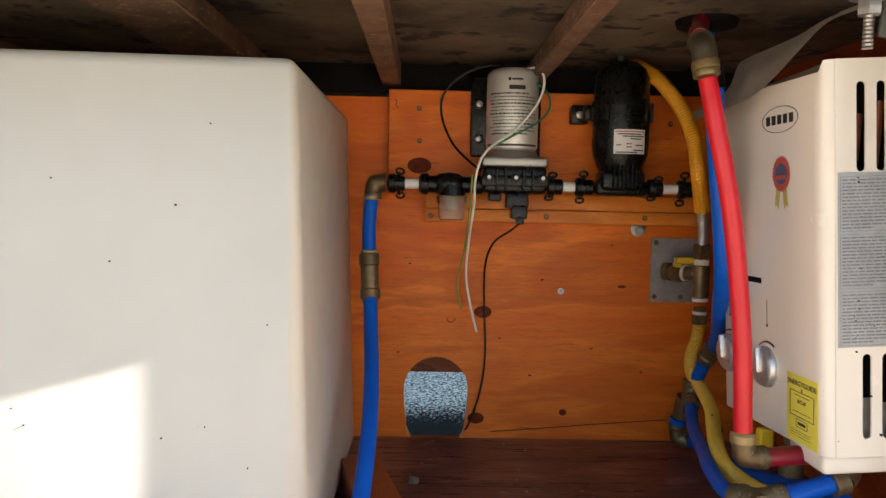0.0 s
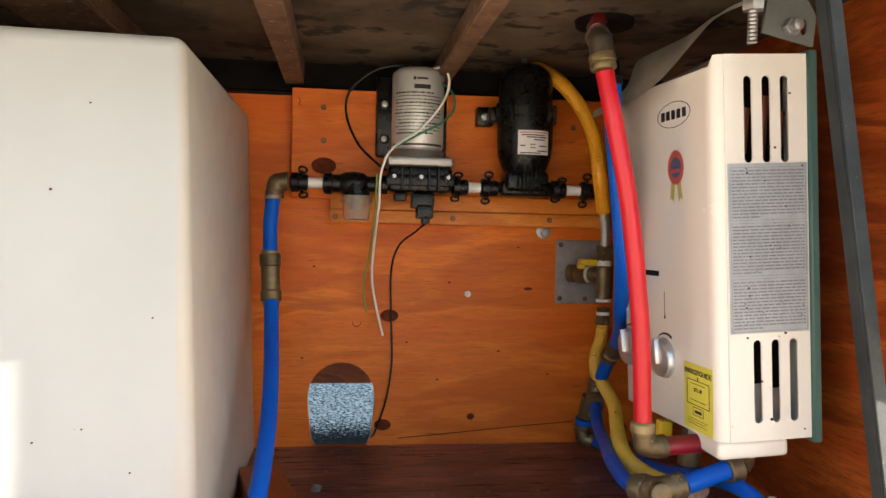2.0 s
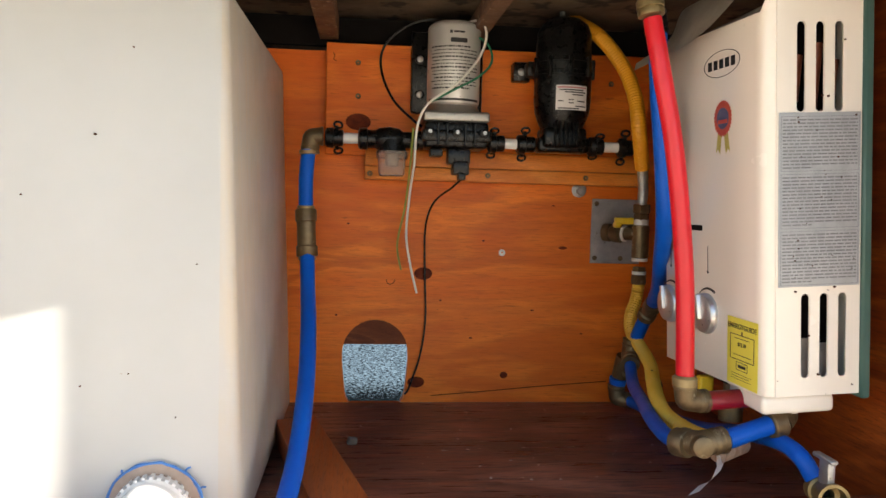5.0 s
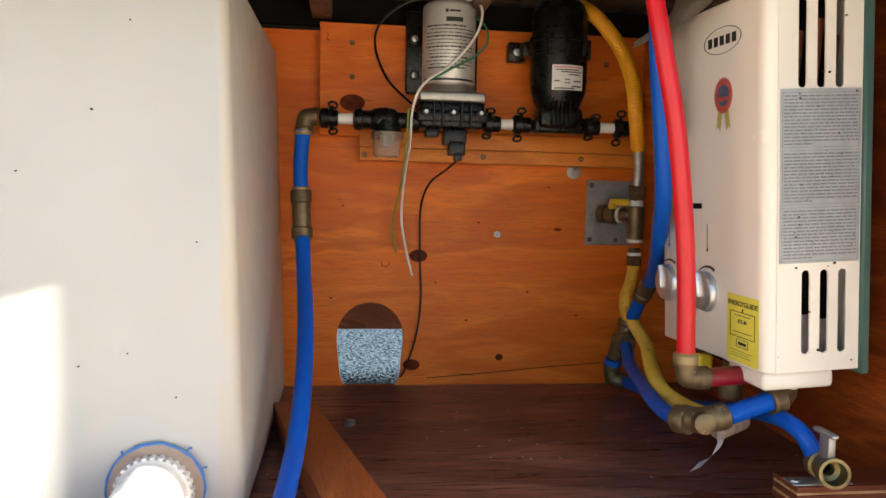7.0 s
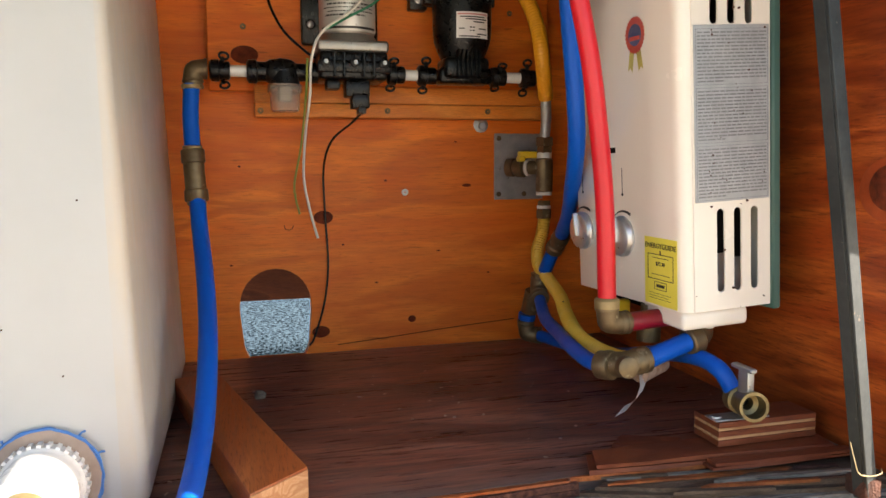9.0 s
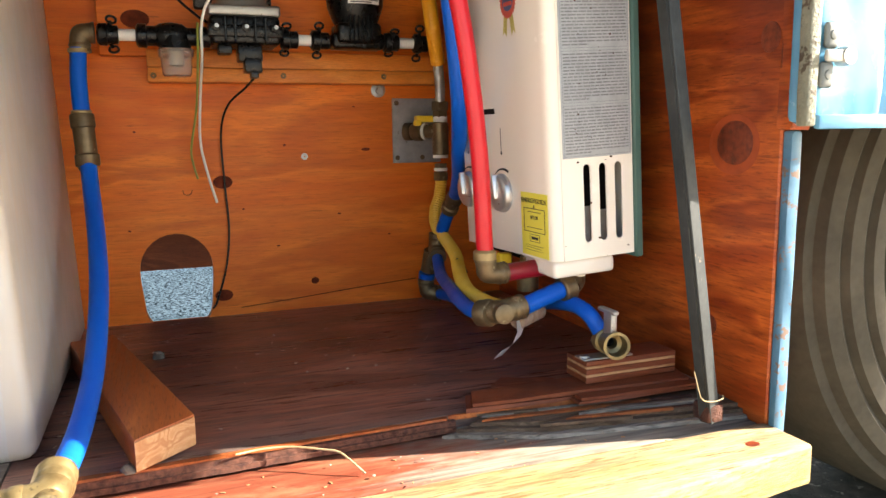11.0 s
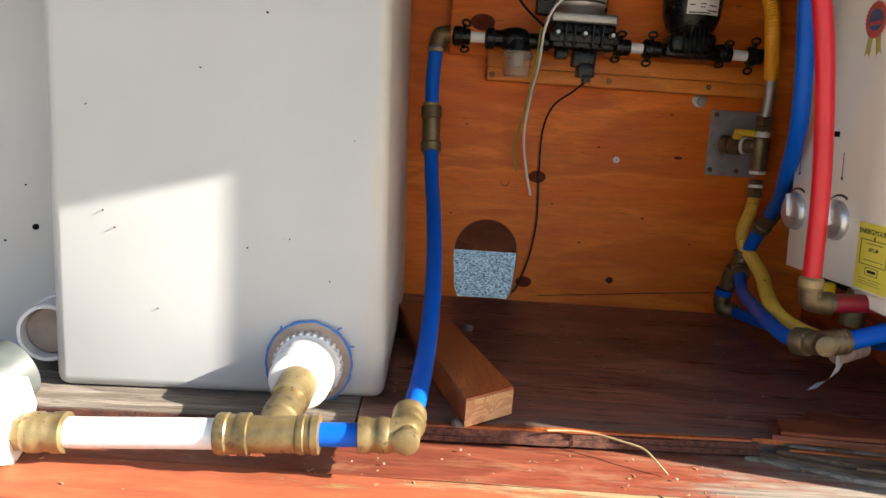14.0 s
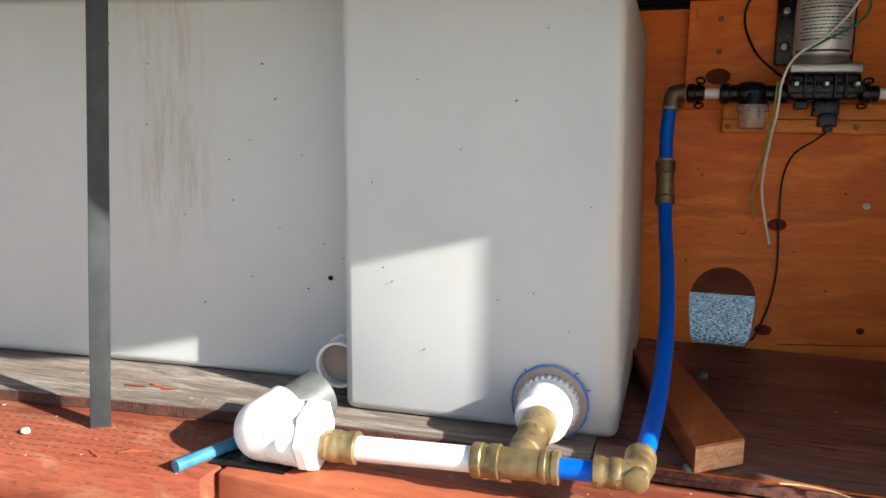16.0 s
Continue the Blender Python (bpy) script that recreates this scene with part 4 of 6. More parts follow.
part("body", bm, PVC, socket)
bm = turned(B(), (-0.5375, 0.90, 0.877), (0.10, -1, 0.02), [(0, 0.0265), (0.002, 0.0265), (0.003, 0.012)], 30)
part("inner_plug", bm, GASKET, socket)

# ---- flat bar post in front of the tanks ----
bm = box(B(), -0.0125, 0.0125, -0.004, 0.004, 0, 0.687, 0.0015, 2, Matrix.Translation((-0.795, 0.712, FLOOR - 0.0165)) @ Matrix.Rotation(radians(2.4), 4, "Y") @ Matrix.Rotation(radians(41), 4, "Z"))
solid("steel_post", bm, STRUT_STEEL, "dark grey flat steel post standing on the red rail", "post")

# ---- leaning steel strut ----
strut = thing("steel_strut", (0.532, 0.712, FLOOR - 0.006), "grey angle-iron strut leaning against the roof", "strut")
bm = B()
pb, pt = Vector((0.527, 0.712, FLOOR - 0.006)), Vector((0.425, 0.712, 1.44))
zax = (pt - pb).normalized()
yax = Vector((0, 1, 0))
xax = yax.cross(zax).normalized()
M = Matrix((xax, zax.cross(xax), zax)).transposed().to_4x4()
M.translation = pb
ln = (pt - pb).length
MV = M @ Matrix.Rotation(radians(14), 4, "Z") @ Matrix.Translation((-0.005, -0.003, 0))
box(bm, -0.0035, 0.0125, -0.0035, 0.0, 0, ln, 0.0008, 1, MV)
box(bm, -0.0035, 0.0, 0.0002, 0.0120, 0, ln, 0.0008, 1, MV)
part("bar", bm, STRUT_STEEL, strut)
bm = B()
tube(bm, [(0.4260, 0.716, 1.432), (0.4250, 0.719, 1.452), (0.42, 0.737, 1.474), (0.402, 0.77, 1.488)], 0.0105, 10, 6)
part("bent_end", bm, STRUT_STEEL, strut)
bm = box(B(), 0.516, 0.537, 0.704, 0.730, FLOOR - 0.006, FLOOR + 0.014, 0.003, 2)
part("foot", bm, BURNT, strut, "rusted dark foot")
bm = B()
tube(bm, [(0.497, 0.706, 0.885), (0.501, 0.703, 0.866), (0.506, 0.702, 0.854), (0.520, 0.702, 0.850), (0.533, 0.703, 0.851), (0.538, 0.708, 0.853)], 0.0005, 6, 5)
part("string", bm, STRAW, strut, "scrap of string tied round it")
bm = holed_plate(B(), [(0.445, 1.437), (0.505, 1.425), (0.508, 1.458), (0.498, 1.474), (0.452, 1.490)], [[(0.493 + 0.004 * math.cos(a), 1.445 + 0.009 * math.sin(a)) for a in [2 * math.pi * k / 10 for k in range(10)]]], -0.004, pose(0, 0.852, 0, 90, 0, 0))
bracket = thing("angle_bracket", (0.46, 0.86, 1.42), "perforated steel bracket bolted under the roof", "bracket")
part("plate", bm, PVC_GREY, bracket, smooth=False)
bm = B()
hexnut(bm, (0.476, 0.851, 1.443), (0, -1, 0), 0.010, 0.010)
turned(bm, (0.476, 0.841, 1.443), (0, -1, 0), [(0, 0.006), (0.008, 0.006), (0.009, 0.004)], 12)
part("bolt", bm, ZINC, bracket)

bolt = thing("roof_bolt", (0.412, 0.815, 1.43), "zinc bolt with nut hanging from the roof", "bolt")
bm = turned(B(), (0.412, 0.815, ROOF - 0.002), (0, 0, -1), [(0, 0.012), (0.030, 0.012), (0.0305, 0.019), (0.0335, 0.019), (0.034, 0.016)], 28)
part("washer", bm, ZINC, bolt)
bm = hexnut(B(), (0.412, 0.815, ROOF - 0.0362), (0, 0, -1), 0.016, 0.0118)
part("nut", bm, ZINC, bolt)
bm = turned(B(), (0.412, 0.815, ROOF - 0.003), (0, 0, -1), [(v * 0.002, 0.0046 + 0.0008 * (v % 2)) for v in range(42)], 14)
part("thread", bm, ZINC, bolt)

bm = B()
near = smooth_path([(0.428, 0.80, 1.462), (0.405, 0.82, 1.455), (0.393, 0.86, 1.450), (0.378, 0.89, 1.425), (0.362, 0.915, 1.398), (0.351, 0.945, 1.383), (0.345, 0.98, 1.378), (0.332, 1.08, 1.371)], 4)
deep = smooth_path([(0.435, 0.812, 1.470), (0.412, 0.835, 1.462), (0.404, 0.885, 1.460), (0.409, 0.96, 1.458), (0.384, 1.03, 1.447), (0.383, 1.06, 1.441), (0.378, 1.08, 1.413), (0.349, 1.12, 1.388)], 4)
va, vb = [bm.verts.new(p) for p in near], [bm.verts.new(p) for p in deep]
for k in range(len(va) - 1):
    bm.faces.new((va[k], va[k + 1], vb[k + 1], vb[k]))
lip = [bm.verts.new(p + Vector((0.006, -0.001, 0.007))) for p in near]
for k in range(len(va) - 1):
    bm.faces.new((lip[k], lip[k + 1], va[k + 1], va[k]))
bmesh.ops.solidify(bm, geom=list(bm.faces), thickness=0.0014)
solid("tin_flashing", bm, TIN, "bent dusty tin flashing strip under the roof", "flashing")

# ---- water heater on the side wall ----
heater = thing("water_heater", (0.47, 0.98, 0.965), "white enamelled tankless gas water heater with three-slot vents", "water heater")
HM = Matrix.Translation((0.470, 0, 0.985)) @ Matrix.Rotation(radians(-3.2), 4, "Y")
HH = 0.432


def hpart(name, b, mat, parent=heater, label="", smooth=True):
    bmesh.ops.transform(b, matrix=HM, verts=list(b.verts))
    return part(name, b, mat, parent, label, smooth)


bm = B()
outline = [(0.058, 0.864), (0.058, 1.105), (-0.045, 1.105), (-0.063, 1.099), (-0.0715, 1.084), (-0.0630, 0.982), (-0.0545, 0.880), (-0.0530, 0.8735), (-0.0500, 0.8685), (-0.0465, 0.8655), (-0.043, 0.8643), (-0.0395, 0.8642)]
lo = [bm.verts.new((x, y, 0.0)) for x, y in outline]
hi = [bm.verts.new((x * 1.0, y, HH - 0.012 * (1 if x < -0.05 else 0))) for x, y in outline]
nn = len(outline)
for k in range(nn - 1):
    bm.faces.new((lo[k], lo[k + 1], hi[k + 1], hi[k]))
bm.faces.new(list(reversed(lo)))
bm.faces.new(hi)
hpart("casing", bm, ENAMEL)
slots = [slot(-0.0125 + 0.0217 * k, 0.312, 0.408, 0.0098) for k in range(3)] + [slot(-0.006 + 0.0217 * k, 0.020, 0.114, 0.0098) for k in range(3)]
bm = holed_plate(B(), [(-0.040, 0.0), (0.058, 0.0), (0.058, HH), (-0.040, HH)], slots, -0.0022, pose(0, 0.8625, 0, 90, 0, 0))
hpart("side_panel", bm, ENAMEL, smooth=False)
bm = box(B(), -0.038, 0.056, 0.905, 0.907, 0.004, HH - 0.004)
hpart("slot_backing", bm, DARK, label="dark inside seen through the slots")
bm = B()
for k in range(3):
    box(bm, -0.013 + 0.0217 * k, 0.007 + 0.0217 * k, 0.874, 0.876, 0.012, (0.062, 0.056, 0.014)[k])
hpart("inner_shield", bm, ZINC, label="metal shield inside the lower slots")
bm = B()
for k in range(3):
    turned(bm, (-0.012 + 0.0217 * k, 0.880, (0.325, 0.318, 0.33)[k]), (0.1, 0, 1), [(0, 0.006), ((0.05, 0.07, 0.04)[k], 0.006)], 14)
hpart("copper_core", bm, surface("copper_core", (0.16, 0.045, 0.022), (0.30, 0.09, 0.045), 50, 0.4, 0.5), label="copper heat exchanger behind the upper slots")
bm = box(B(), 0.0585, 0.069, 0.858, 1.15, -0.006, HH + 0.004, 0.002, 1)
hpart("back_plate", bm, GREEN_BACK, label="dark green back sheet")
bm = box(B(), -0.052, 0.034, 0.868, 0.955, -0.022, -0.0005, 0.006, 3)
turned(bm, (0.0, 0.895, -0.022), (0, 0, -1), [(0, 0.006), (0.006, 0.006), (0.007, 0.004)], 12)
hpart("bottom_collar", bm, ENAMEL)
bm = box(B(), -0.03, 0.05, 0.97, 1.12, -0.02, -0.0005, 0.003, 2)
hpart("bottom_shield", bm, DARK)
# three-part notice on the narrow side
bm = box(B(), -0.038, 0.056, 0.8610, 0.8624, 0.122, 0.311, 0.0003, 1)
notice = hpart("notice", bm, LABEL_GREY, label="silver notice sheet with small print")
rnd = random.Random(11)
bm, bf = B(), B()
for blk, (z1, z0) in enumerate([(0.305, 0.250), (0.243, 0.188), (0.181, 0.126)]):
    for (u0, u1, w0, w1) in ((-0.0355, 0.0535, z1 + 0.0016, z1 + 0.002), (-0.0355, 0.0535, z0 - 0.002, z0 - 0.0016), (-0.0359, -0.0355, z0 - 0.002, z1 + 0.002), (0.0535, 0.0539, z0 - 0.002, z1 + 0.002)):
        box(bf, u0, u1, 0.86065, 0.8609, w0, w1)
    rows = 15
    for r in range(rows):
        z = z1 - (r + 0.5) * (z1 - z0) / rows
        x = -0.034
        end = 0.052 if r < rows - 1 else 0.0
        while x < end:
            w = min(rnd.uniform(0.003, 0.011), end - x)
            box(bm, x, x + w, 0.86065, 0.8609, z - 0.0008, z + 0.0008)
            x += w + 0.0013
hpart("print_line", bm, INK, notice)
hpart("print_frame", bf, INK, notice)


rnd = random.Random(52)
for k in range(34):
    x, z, r = rnd.uniform(-0.034, 0.052), rnd.choice((rnd.uniform(0.13, 0.30), rnd.uniform(0.01, 0.42))), rnd.uniform(0.0004, 0.0014)
    hpart("dirt_fleck", turned(B(), (x, 0.8626, z), (0, -1, 0), [(0, r), (0.0022, r), (0.0026, r * 0.5)], 6), BURNT, label="dark fleck of dirt")


def on_face(y, z, lift=0.0):
    """A frame on the broad face: x to the viewer's right (towards -y), y up."""
    c, s = math.cos(0.0831), math.sin(0.0831)
    m = Matrix(((s, 0, -c), (-c, 0, -s), (0, 1, 0))).to_4x4()
    m.translation = (-0.0547 - 0.0833 * (y - 0.88) - lift, y, z)
    return HM @ m


# oval badge drawn as a plain shape
bm = B()
for k in range(40):
    a0, a1 = 2 * math.pi * k / 40, 2 * math.pi * (k + 1) / 40
    q = [bm.verts.new((rr * 0.0385 * math.cos(a), rr * 0.0155 * math.sin(a), 0.0003)) for a, rr in ((a0, 1), (a1, 1), (a1, 0.955), (a0, 0.955))]
    bm.faces.new(q)
for k in range(5):
    box(bm, -0.029 + 0.0122 * k, -0.0205 + 0.0122 * k, -0.0055, 0.0055, 0.0002, 0.0004)
bmesh.ops.transform(bm, matrix=on_face(0.946, 0.378), verts=list(bm.verts))
part("oval_badge", bm, BLACK_INK, heater, "black oval badge outline")
ROS_RED = surface("rosette_red", (0.5, 0.06, 0.04), (0.6, 0.12, 0.07), 90, 0.4)
ROS_BLUE = surface("rosette_centre", (0.05, 0.07, 0.16), (0.12, 0.14, 0.22), 90, 0.4)
GOLD = surface("gold_ribbon", (0.42, 0.36, 0.07), (0.6, 0.52, 0.14), 120, 0.35)
bm = B()
vs = [bm.verts.new(((0.0195 if k % 2 else 0.0175) * math.cos(math.pi * k / 28), (0.0195 if k % 2 else 0.0175) * 1.12 * math.sin(math.pi * k / 28), 0.0004)) for k in range(56)]
bm.faces.new(vs)
bmesh.ops.transform(bm, matrix=on_face(0.943, 0.314), verts=list(bm.verts))
ros = part("rosette", bm, ROS_RED, heater, "red rosette sticker with gold ribbons")
bm = turned(B(), (0, 0, 0.0004), (0, 0, 1), [(0, 0.0125), (0.0002, 0.0125)], 28)
bmesh.ops.transform(bm, matrix=on_face(0.943, 0.314), verts=list(bm.verts))
part("centre", bm, ROS_BLUE, ros)
bm = box(B(), -0.010, 0.010, -0.006, -0.0015, 0.0007, 0.0009)
bmesh.ops.transform(bm, matrix=on_face(0.943, 0.314), verts=list(bm.verts))
part("stripe", bm, ROS_RED, ros)
bm = B()
for sgn in (-1, 1):
    q = [(sgn * 0.002, -0.018), (sgn * 0.011, -0.018), (sgn * 0.015, -0.040), (sgn * 0.0105, -0.036), (sgn * 0.006, -0.042)]
    bm.faces.new([bm.verts.new((x, y, 0.0003)) for x, y in q])
bmesh.ops.transform(bm, matrix=on_face(0.943, 0.314), verts=list(bm.verts))
part("ribbon", bm, GOLD, ros)

# knobs
for y, lab in ((0.979, "chrome temperature knob"), (1.072, "chrome gas knob")):
    KX = -0.0547 - 0.0833 * (y - 0.88)
    bm = turned(B(), (KX, y, 0.077), (-1, -0.083, 0), [(0, 0.0255), (0.003, 0.0255), (0.0045, 0.024), (0.008, 0.0232), (0.0095, 0.021), (0.010, 0.012)], 36)
    box(bm, KX - 0.0145, KX - 0.004, y - 0.0030, y + 0.0030, 0.070, 0.1015, 0.002, 2, Matrix.Translation((KX, y, 0.077)) @ Matrix.Rotation(radians(-8), 4, "X") @ Matrix.Translation((-KX, -y, -0.077)))
    hpart("knob", bm, CHROME, label=lab)
    b2 = B()
    for k in range(7):
        a0, a1 = radians(50 + k * 10), radians(60 + k * 10)
        q = [(-rr * math.cos(a), rr * math.sin(a)) for a, rr in ((a0, 0.030), (a1, 0.030), (a1, 0.030 + 0.0012 + 0.0004 * (k + 1)), (a0, 0.030 + 0.0012 + 0.0004 * k))]
        b2.faces.new([b2.verts.new((u, v, 0.0003)) for u, v in q])
    box(b2, -0.0006, 0.0006, 0.052, 0.084, 0.0002, 0.0004)
    turned(b2, (0, 0.052, 0.0002), (0, 0, 1), [(0, 0.0022), (0.0002, 0.0022)], 12)
    bmesh.ops.transform(b2, matrix=on_face(y - 0.002, 0.077), verts=list(b2.verts))
    part("knob_scale", b2, BLACK_INK, heater, "black printed knob scale")
bm = box(B(), -0.022, 0.022, -0.0035, 0.0035, -0.001, 0.0006, 0.0004, 1)
bmesh.ops.transform(bm, matrix=on_face(1.012, 0.183), verts=list(bm.verts))
part("lighting_slot", bm, DARK, heater)

# yellow energy label
bm = box(B(), -0.0300, 0.0300, -0.0395, 0.0395, 0.0, 0.0004)
EG = on_face(0.9035, 0.042, 0.0003) @ pose(0, 0, 0, 0, 0, -1)
bmesh.ops.transform(bm, matrix=EG, verts=list(bm.verts))
eg = part("energy_label", bm, YELLOW_PAPER, heater, "yellow energy label")
lettering("ENERGYGUIDE", 0.0084, EG @ Matrix.Translation((0, 0.0295, 0.0008)), BLACK_INK, eg, "title", 1.02)
lettering("$72.30", 0.006, EG @ Matrix.Translation((0, 0.009, 0.0008)), BLACK_INK, eg, "price")
bm = B()
for u0, u1, w0, w1 in ((-0.019, 0.019, 0.0195, 0.0203), (-0.019, 0.019, -0.0095, -0.0087), (-0.019, -0.0182, -0.0095, 0.0203), (0.0182, 0.019, -0.0095, 0.0203), (-0.009, 0.009, -0.0125, -0.0119), (-0.009, 0.009, -0.0215, -0.0209), (-0.009, -0.0084, -0.0215, -0.0119), (0.0084, 0.009, -0.0215, -0.0119), (-0.006, 0.006, -0.0185, -0.0150), (-0.012, 0.012, 0.0155, 0.0162), (-0.014, 0.014, -0.004, -0.0034), (-0.017, 0.015, -0.0265, -0.0261), (-0.017, 0.012, -0.0295, -0.0291), (-0.017, 0.014, -0.0325, -0.0321), (-0.0008, 0.0008, 0.0203, 0.0245)):
    box(bm, u0 * 1.25, u1 * 1.25, w0, w1, 0.0005, 0.0007)
bmesh.ops.transform(bm, matrix=EG, verts=list(bm.verts))
part("print", bm, BLACK_INK, eg)

# ---- pipes ----
R = 0.0112
blue = thing("blue_supply_pipe", (-0.105, 1.0, FLOOR), "blue plastic water pipe with brass coupling and elbow", "pipe")
bm = tube(B(), [(-0.114, 1.291, 1.262), (-0.1165, 1.283, 1.215), (-0.115, 1.273, 1.165)], R)
part("upper_pipe", bm, BLUE_PEX, blue)
bm = tube(B(), [(-0.112, 1.268, 1.110), (-0.108, 1.235, 1.06), (-0.101, 1.165, 1.01), (-0.0965, 1.09, 0.963), (-0.0955, 1.01, 0.921), (-0.098, 0.93, 0.885), (-0.1035, 0.84, 0.864), (-0.109, 0.765, 0.860), (-0.112, 0.725, 0.862)], R, 16, 10)
part("lower_pipe", bm, BLUE_PEX, blue)
bm = B()
ca, cb = Vector((-0.1155, 1.2745, 1.170)), Vector((-0.1118, 1.2665, 1.096))
turned(bm, ca, cb - ca, [(0, 0.0155), (0.002, 0.0165), (0.018, 0.0165), (0.02, 0.0145), (0.056, 0.0145), (0.058, 0.0165), (0.072, 0.0165), (0.0735, 0.0155)], 24)
part("coupling", bm, BRASS_DULL, blue, "tarnished brass coupling")
for p, prof in ((ca + Vector((0, 0, 0.004)), [(-0.003, 0.0135), (0.001, 0.0135), (0.002, 0.012)]), (cb + Vector((0, 0, -0.004)), [(-0.001, 0.012), (0, 0.0135), (0.004, 0.0135)]), (Vector((-0.114, 1.290, 1.256)), [(0, 0.012), (0.001, 0.014), (0.006, 0.014)])):
    part("collar", turned(B(), p, (0, 0, 1), prof, 20), TAN_RING, blue, "tan collar")
bm = B()
elbow(bm, (-0.112, 1.296, 1.2855), (0, -0.05, -1), (1, 0, 0), 0.014, 0.006, 0.014)
part("top_elbow", bm, BRASS_DULL, blue, "tarnished brass elbow")


def wing_nut(b, x0, x1, wings=True, r=0.0155):
    """A black wing nut round the pump line, from x0 to x1."""
    L = x1 - x0
    turned(b, (x0, 1.30, 1.284), (1, 0, 0), [(0, r * 0.75), (L * 0.1, r), (L * 0.45, r * 1.05), (L * 0.5, r * 0.85), (L * 0.95, r * 0.85), (L, r * 0.7)], 20)
    if wings:
        turn = radians(35 + 70 * abs(math.sin(x0 * 41)))
        for side in (0, math.pi):
            m = Matrix.Translation((x0 + L * 0.42, 1.30, 1.284)) @ Matrix.Rotation(turn * 0.5 + side, 4, "X") @ Matrix.Rotation(radians(22 * math.sin(x0 * 57)), 4, "Y")
            box(b, -L * 0.10, L * 0.10, -0.0035, 0.0035, r * 0.8, r + 0.007, 0.0015, 1, m)
            ring = [m @ Vector((0.0065 * math.cos(a), 0, r + 0.0095 + 0.0052 * math.sin(a))) for a in [2 * math.pi * k / 12 for k in range(13)]]
            tube(b, ring, 0.0019, 6, 2)


pump = thing("water_pump", (0.115, 1.31, 1.23), "black diaphragm water pump with silver motor above", "pump")
bm = box(B(), 0.049, 0.170, 1.362, 1.3775, 1.335, 1.470, 0.004, 2)
part("mount_plate", bm, BLACK, pump)
for x in (0.063, 0.156):
    for z in (1.365, 1.424):
        bm = turned(B(), (x, 1.362, z), (0, -1, 0), [(0, 0.008), (0.004, 0.008), (0.005, 0.006)], 18)
        g = part("grommet", bm, BLACK, pump)
        bm = turned(B(), (x, 1.357, z), (0, -1, 0), [(0, 0.0058), (0.002, 0.0055), (0.003, 0.003)], 14)
        part("screw", bm, ZINC, g)
bm = turned(B(), (0.1155, 1.322, 1.345), (0, 0, 1), [(0, 0.0415), (0.004, 0.0430), (0.120, 0.0430), (0.123, 0.042), (0.126, 0.039)], 48)
motor = part("motor", bm, MOTOR, pump, "silver motor can")
bm = turned(B(), (0.1155, 1.322, 1.4705), (0, 0, 1), [(0, 0.036), (0.004, 0.0355), (0.006, 0.02)], 32)
part("end_cap", bm, ALU, motor)
bm = B()
rnd = random.Random(21)


def curved_bar(b, a0, a1, z0, z1, r, cx=0.1155, cy=1.322):
    k = max(1, int(abs(a1 - a0) / 7))
    for j in range(k):
        q = []
        for a, z in ((a0 + (a1 - a0) * j / k, z0), (a0 + (a1 - a0) * (j + 1) / k, z0), (a0 + (a1 - a0) * (j + 1) / k, z1), (a0 + (a1 - a0) * j / k, z1)):
            q.append(b.verts.new((cx + r * math.sin(radians(a)), cy - r * math.cos(radians(a)), z)))
        b.faces.new(q)


for row in range(13):
    z = 1.4325 - row * 0.0054
    a = -64 + rnd.uniform(0, 14)
    last = 52 - (0 if row % 4 else 22)
    h = 0.0013 if row % 3 == 0 else 0.0008
    while a < last:
        w = rnd.choice((2.2, 3.5, 5.5, 8.0))
        curved_bar(bm, a, min(a + w, last), z - h, z + h, 0.0432)
        a += w + rnd.uniform(0.9, 2.2)
curved_bar(bm, -14, 22, 1.4385, 1.4455, 0.0432)
curved_bar(bm, -8, 16, 1.4535, 1.4565, 0.0432)
curved_bar(bm, -16, -10, 1.4525, 1.4575, 0.0432)
curved_bar(bm, -70, 60, 1.3480, 1.3515, 0.0432)
part("motor_print", bm, BLACK_INK, motor, "dark printed text lines")
bm = turned(B(), (0.1155, 1.322, 1.330), (0, 0, 1), [(0, 0.046), (0.004, 0.045), (0.012, 0.040), (0.0148, 0.0415)], 40)
part("bell_housing", bm, ALU, pump)
bm = box(B(), 0.064, 0.170, 1.272, 1.352, 1.314, 1.330, 0.004, 3)
part("flange", bm, ALU, pump, "cast aluminium flange")
bm = box(B(), 0.066, 0.168, 1.268, 1.350, 1.272, 1.3138, 0.006, 3)
box(bm, 0.062, 0.172, 1.262, 1.340, 1.282, 1.300, 0.004, 2)
for x in (0.074, 0.117, 0.160):
    turned(bm, (x, 1.2615, 1.296), (0, -1, 0), [(0, 0.007), (0.006, 0.0065), (0.007, 0.004)], 14)
for x in (0.087, 0.101, 0.13, 0.145):
    box(bm, x - 0.0018, x + 0.0018, 1.258, 1.268, 1.276, 1.31, 0.001, 1)
part("pump_head", bm, BLACK, pump)
for x in (0.074, 0.117, 0.160):
    part("head_screw", turned(B(), (x, 1.2545, 1.296), (0, -1, 0), [(0, 0.0035), (0.0015, 0.003)], 10), ZINC, pump)
bm = box(B(), 0.104, 0.140, 1.268, 1.300, 1.247, 1.2715, 0.003, 2)
box(bm, 0.112, 0.138, 1.262, 1.292, 1.230, 1.252, 0.003, 2)
box(bm, 0.076, 0.096, 1.27, 1.30, 1.258, 1.2715, 0.003, 2)
box(bm, 0.120, 0.132, 1.258, 1.280, 1.222, 1.233, 0.002, 2)
part("pressure_switch", bm, BLACK, pump)

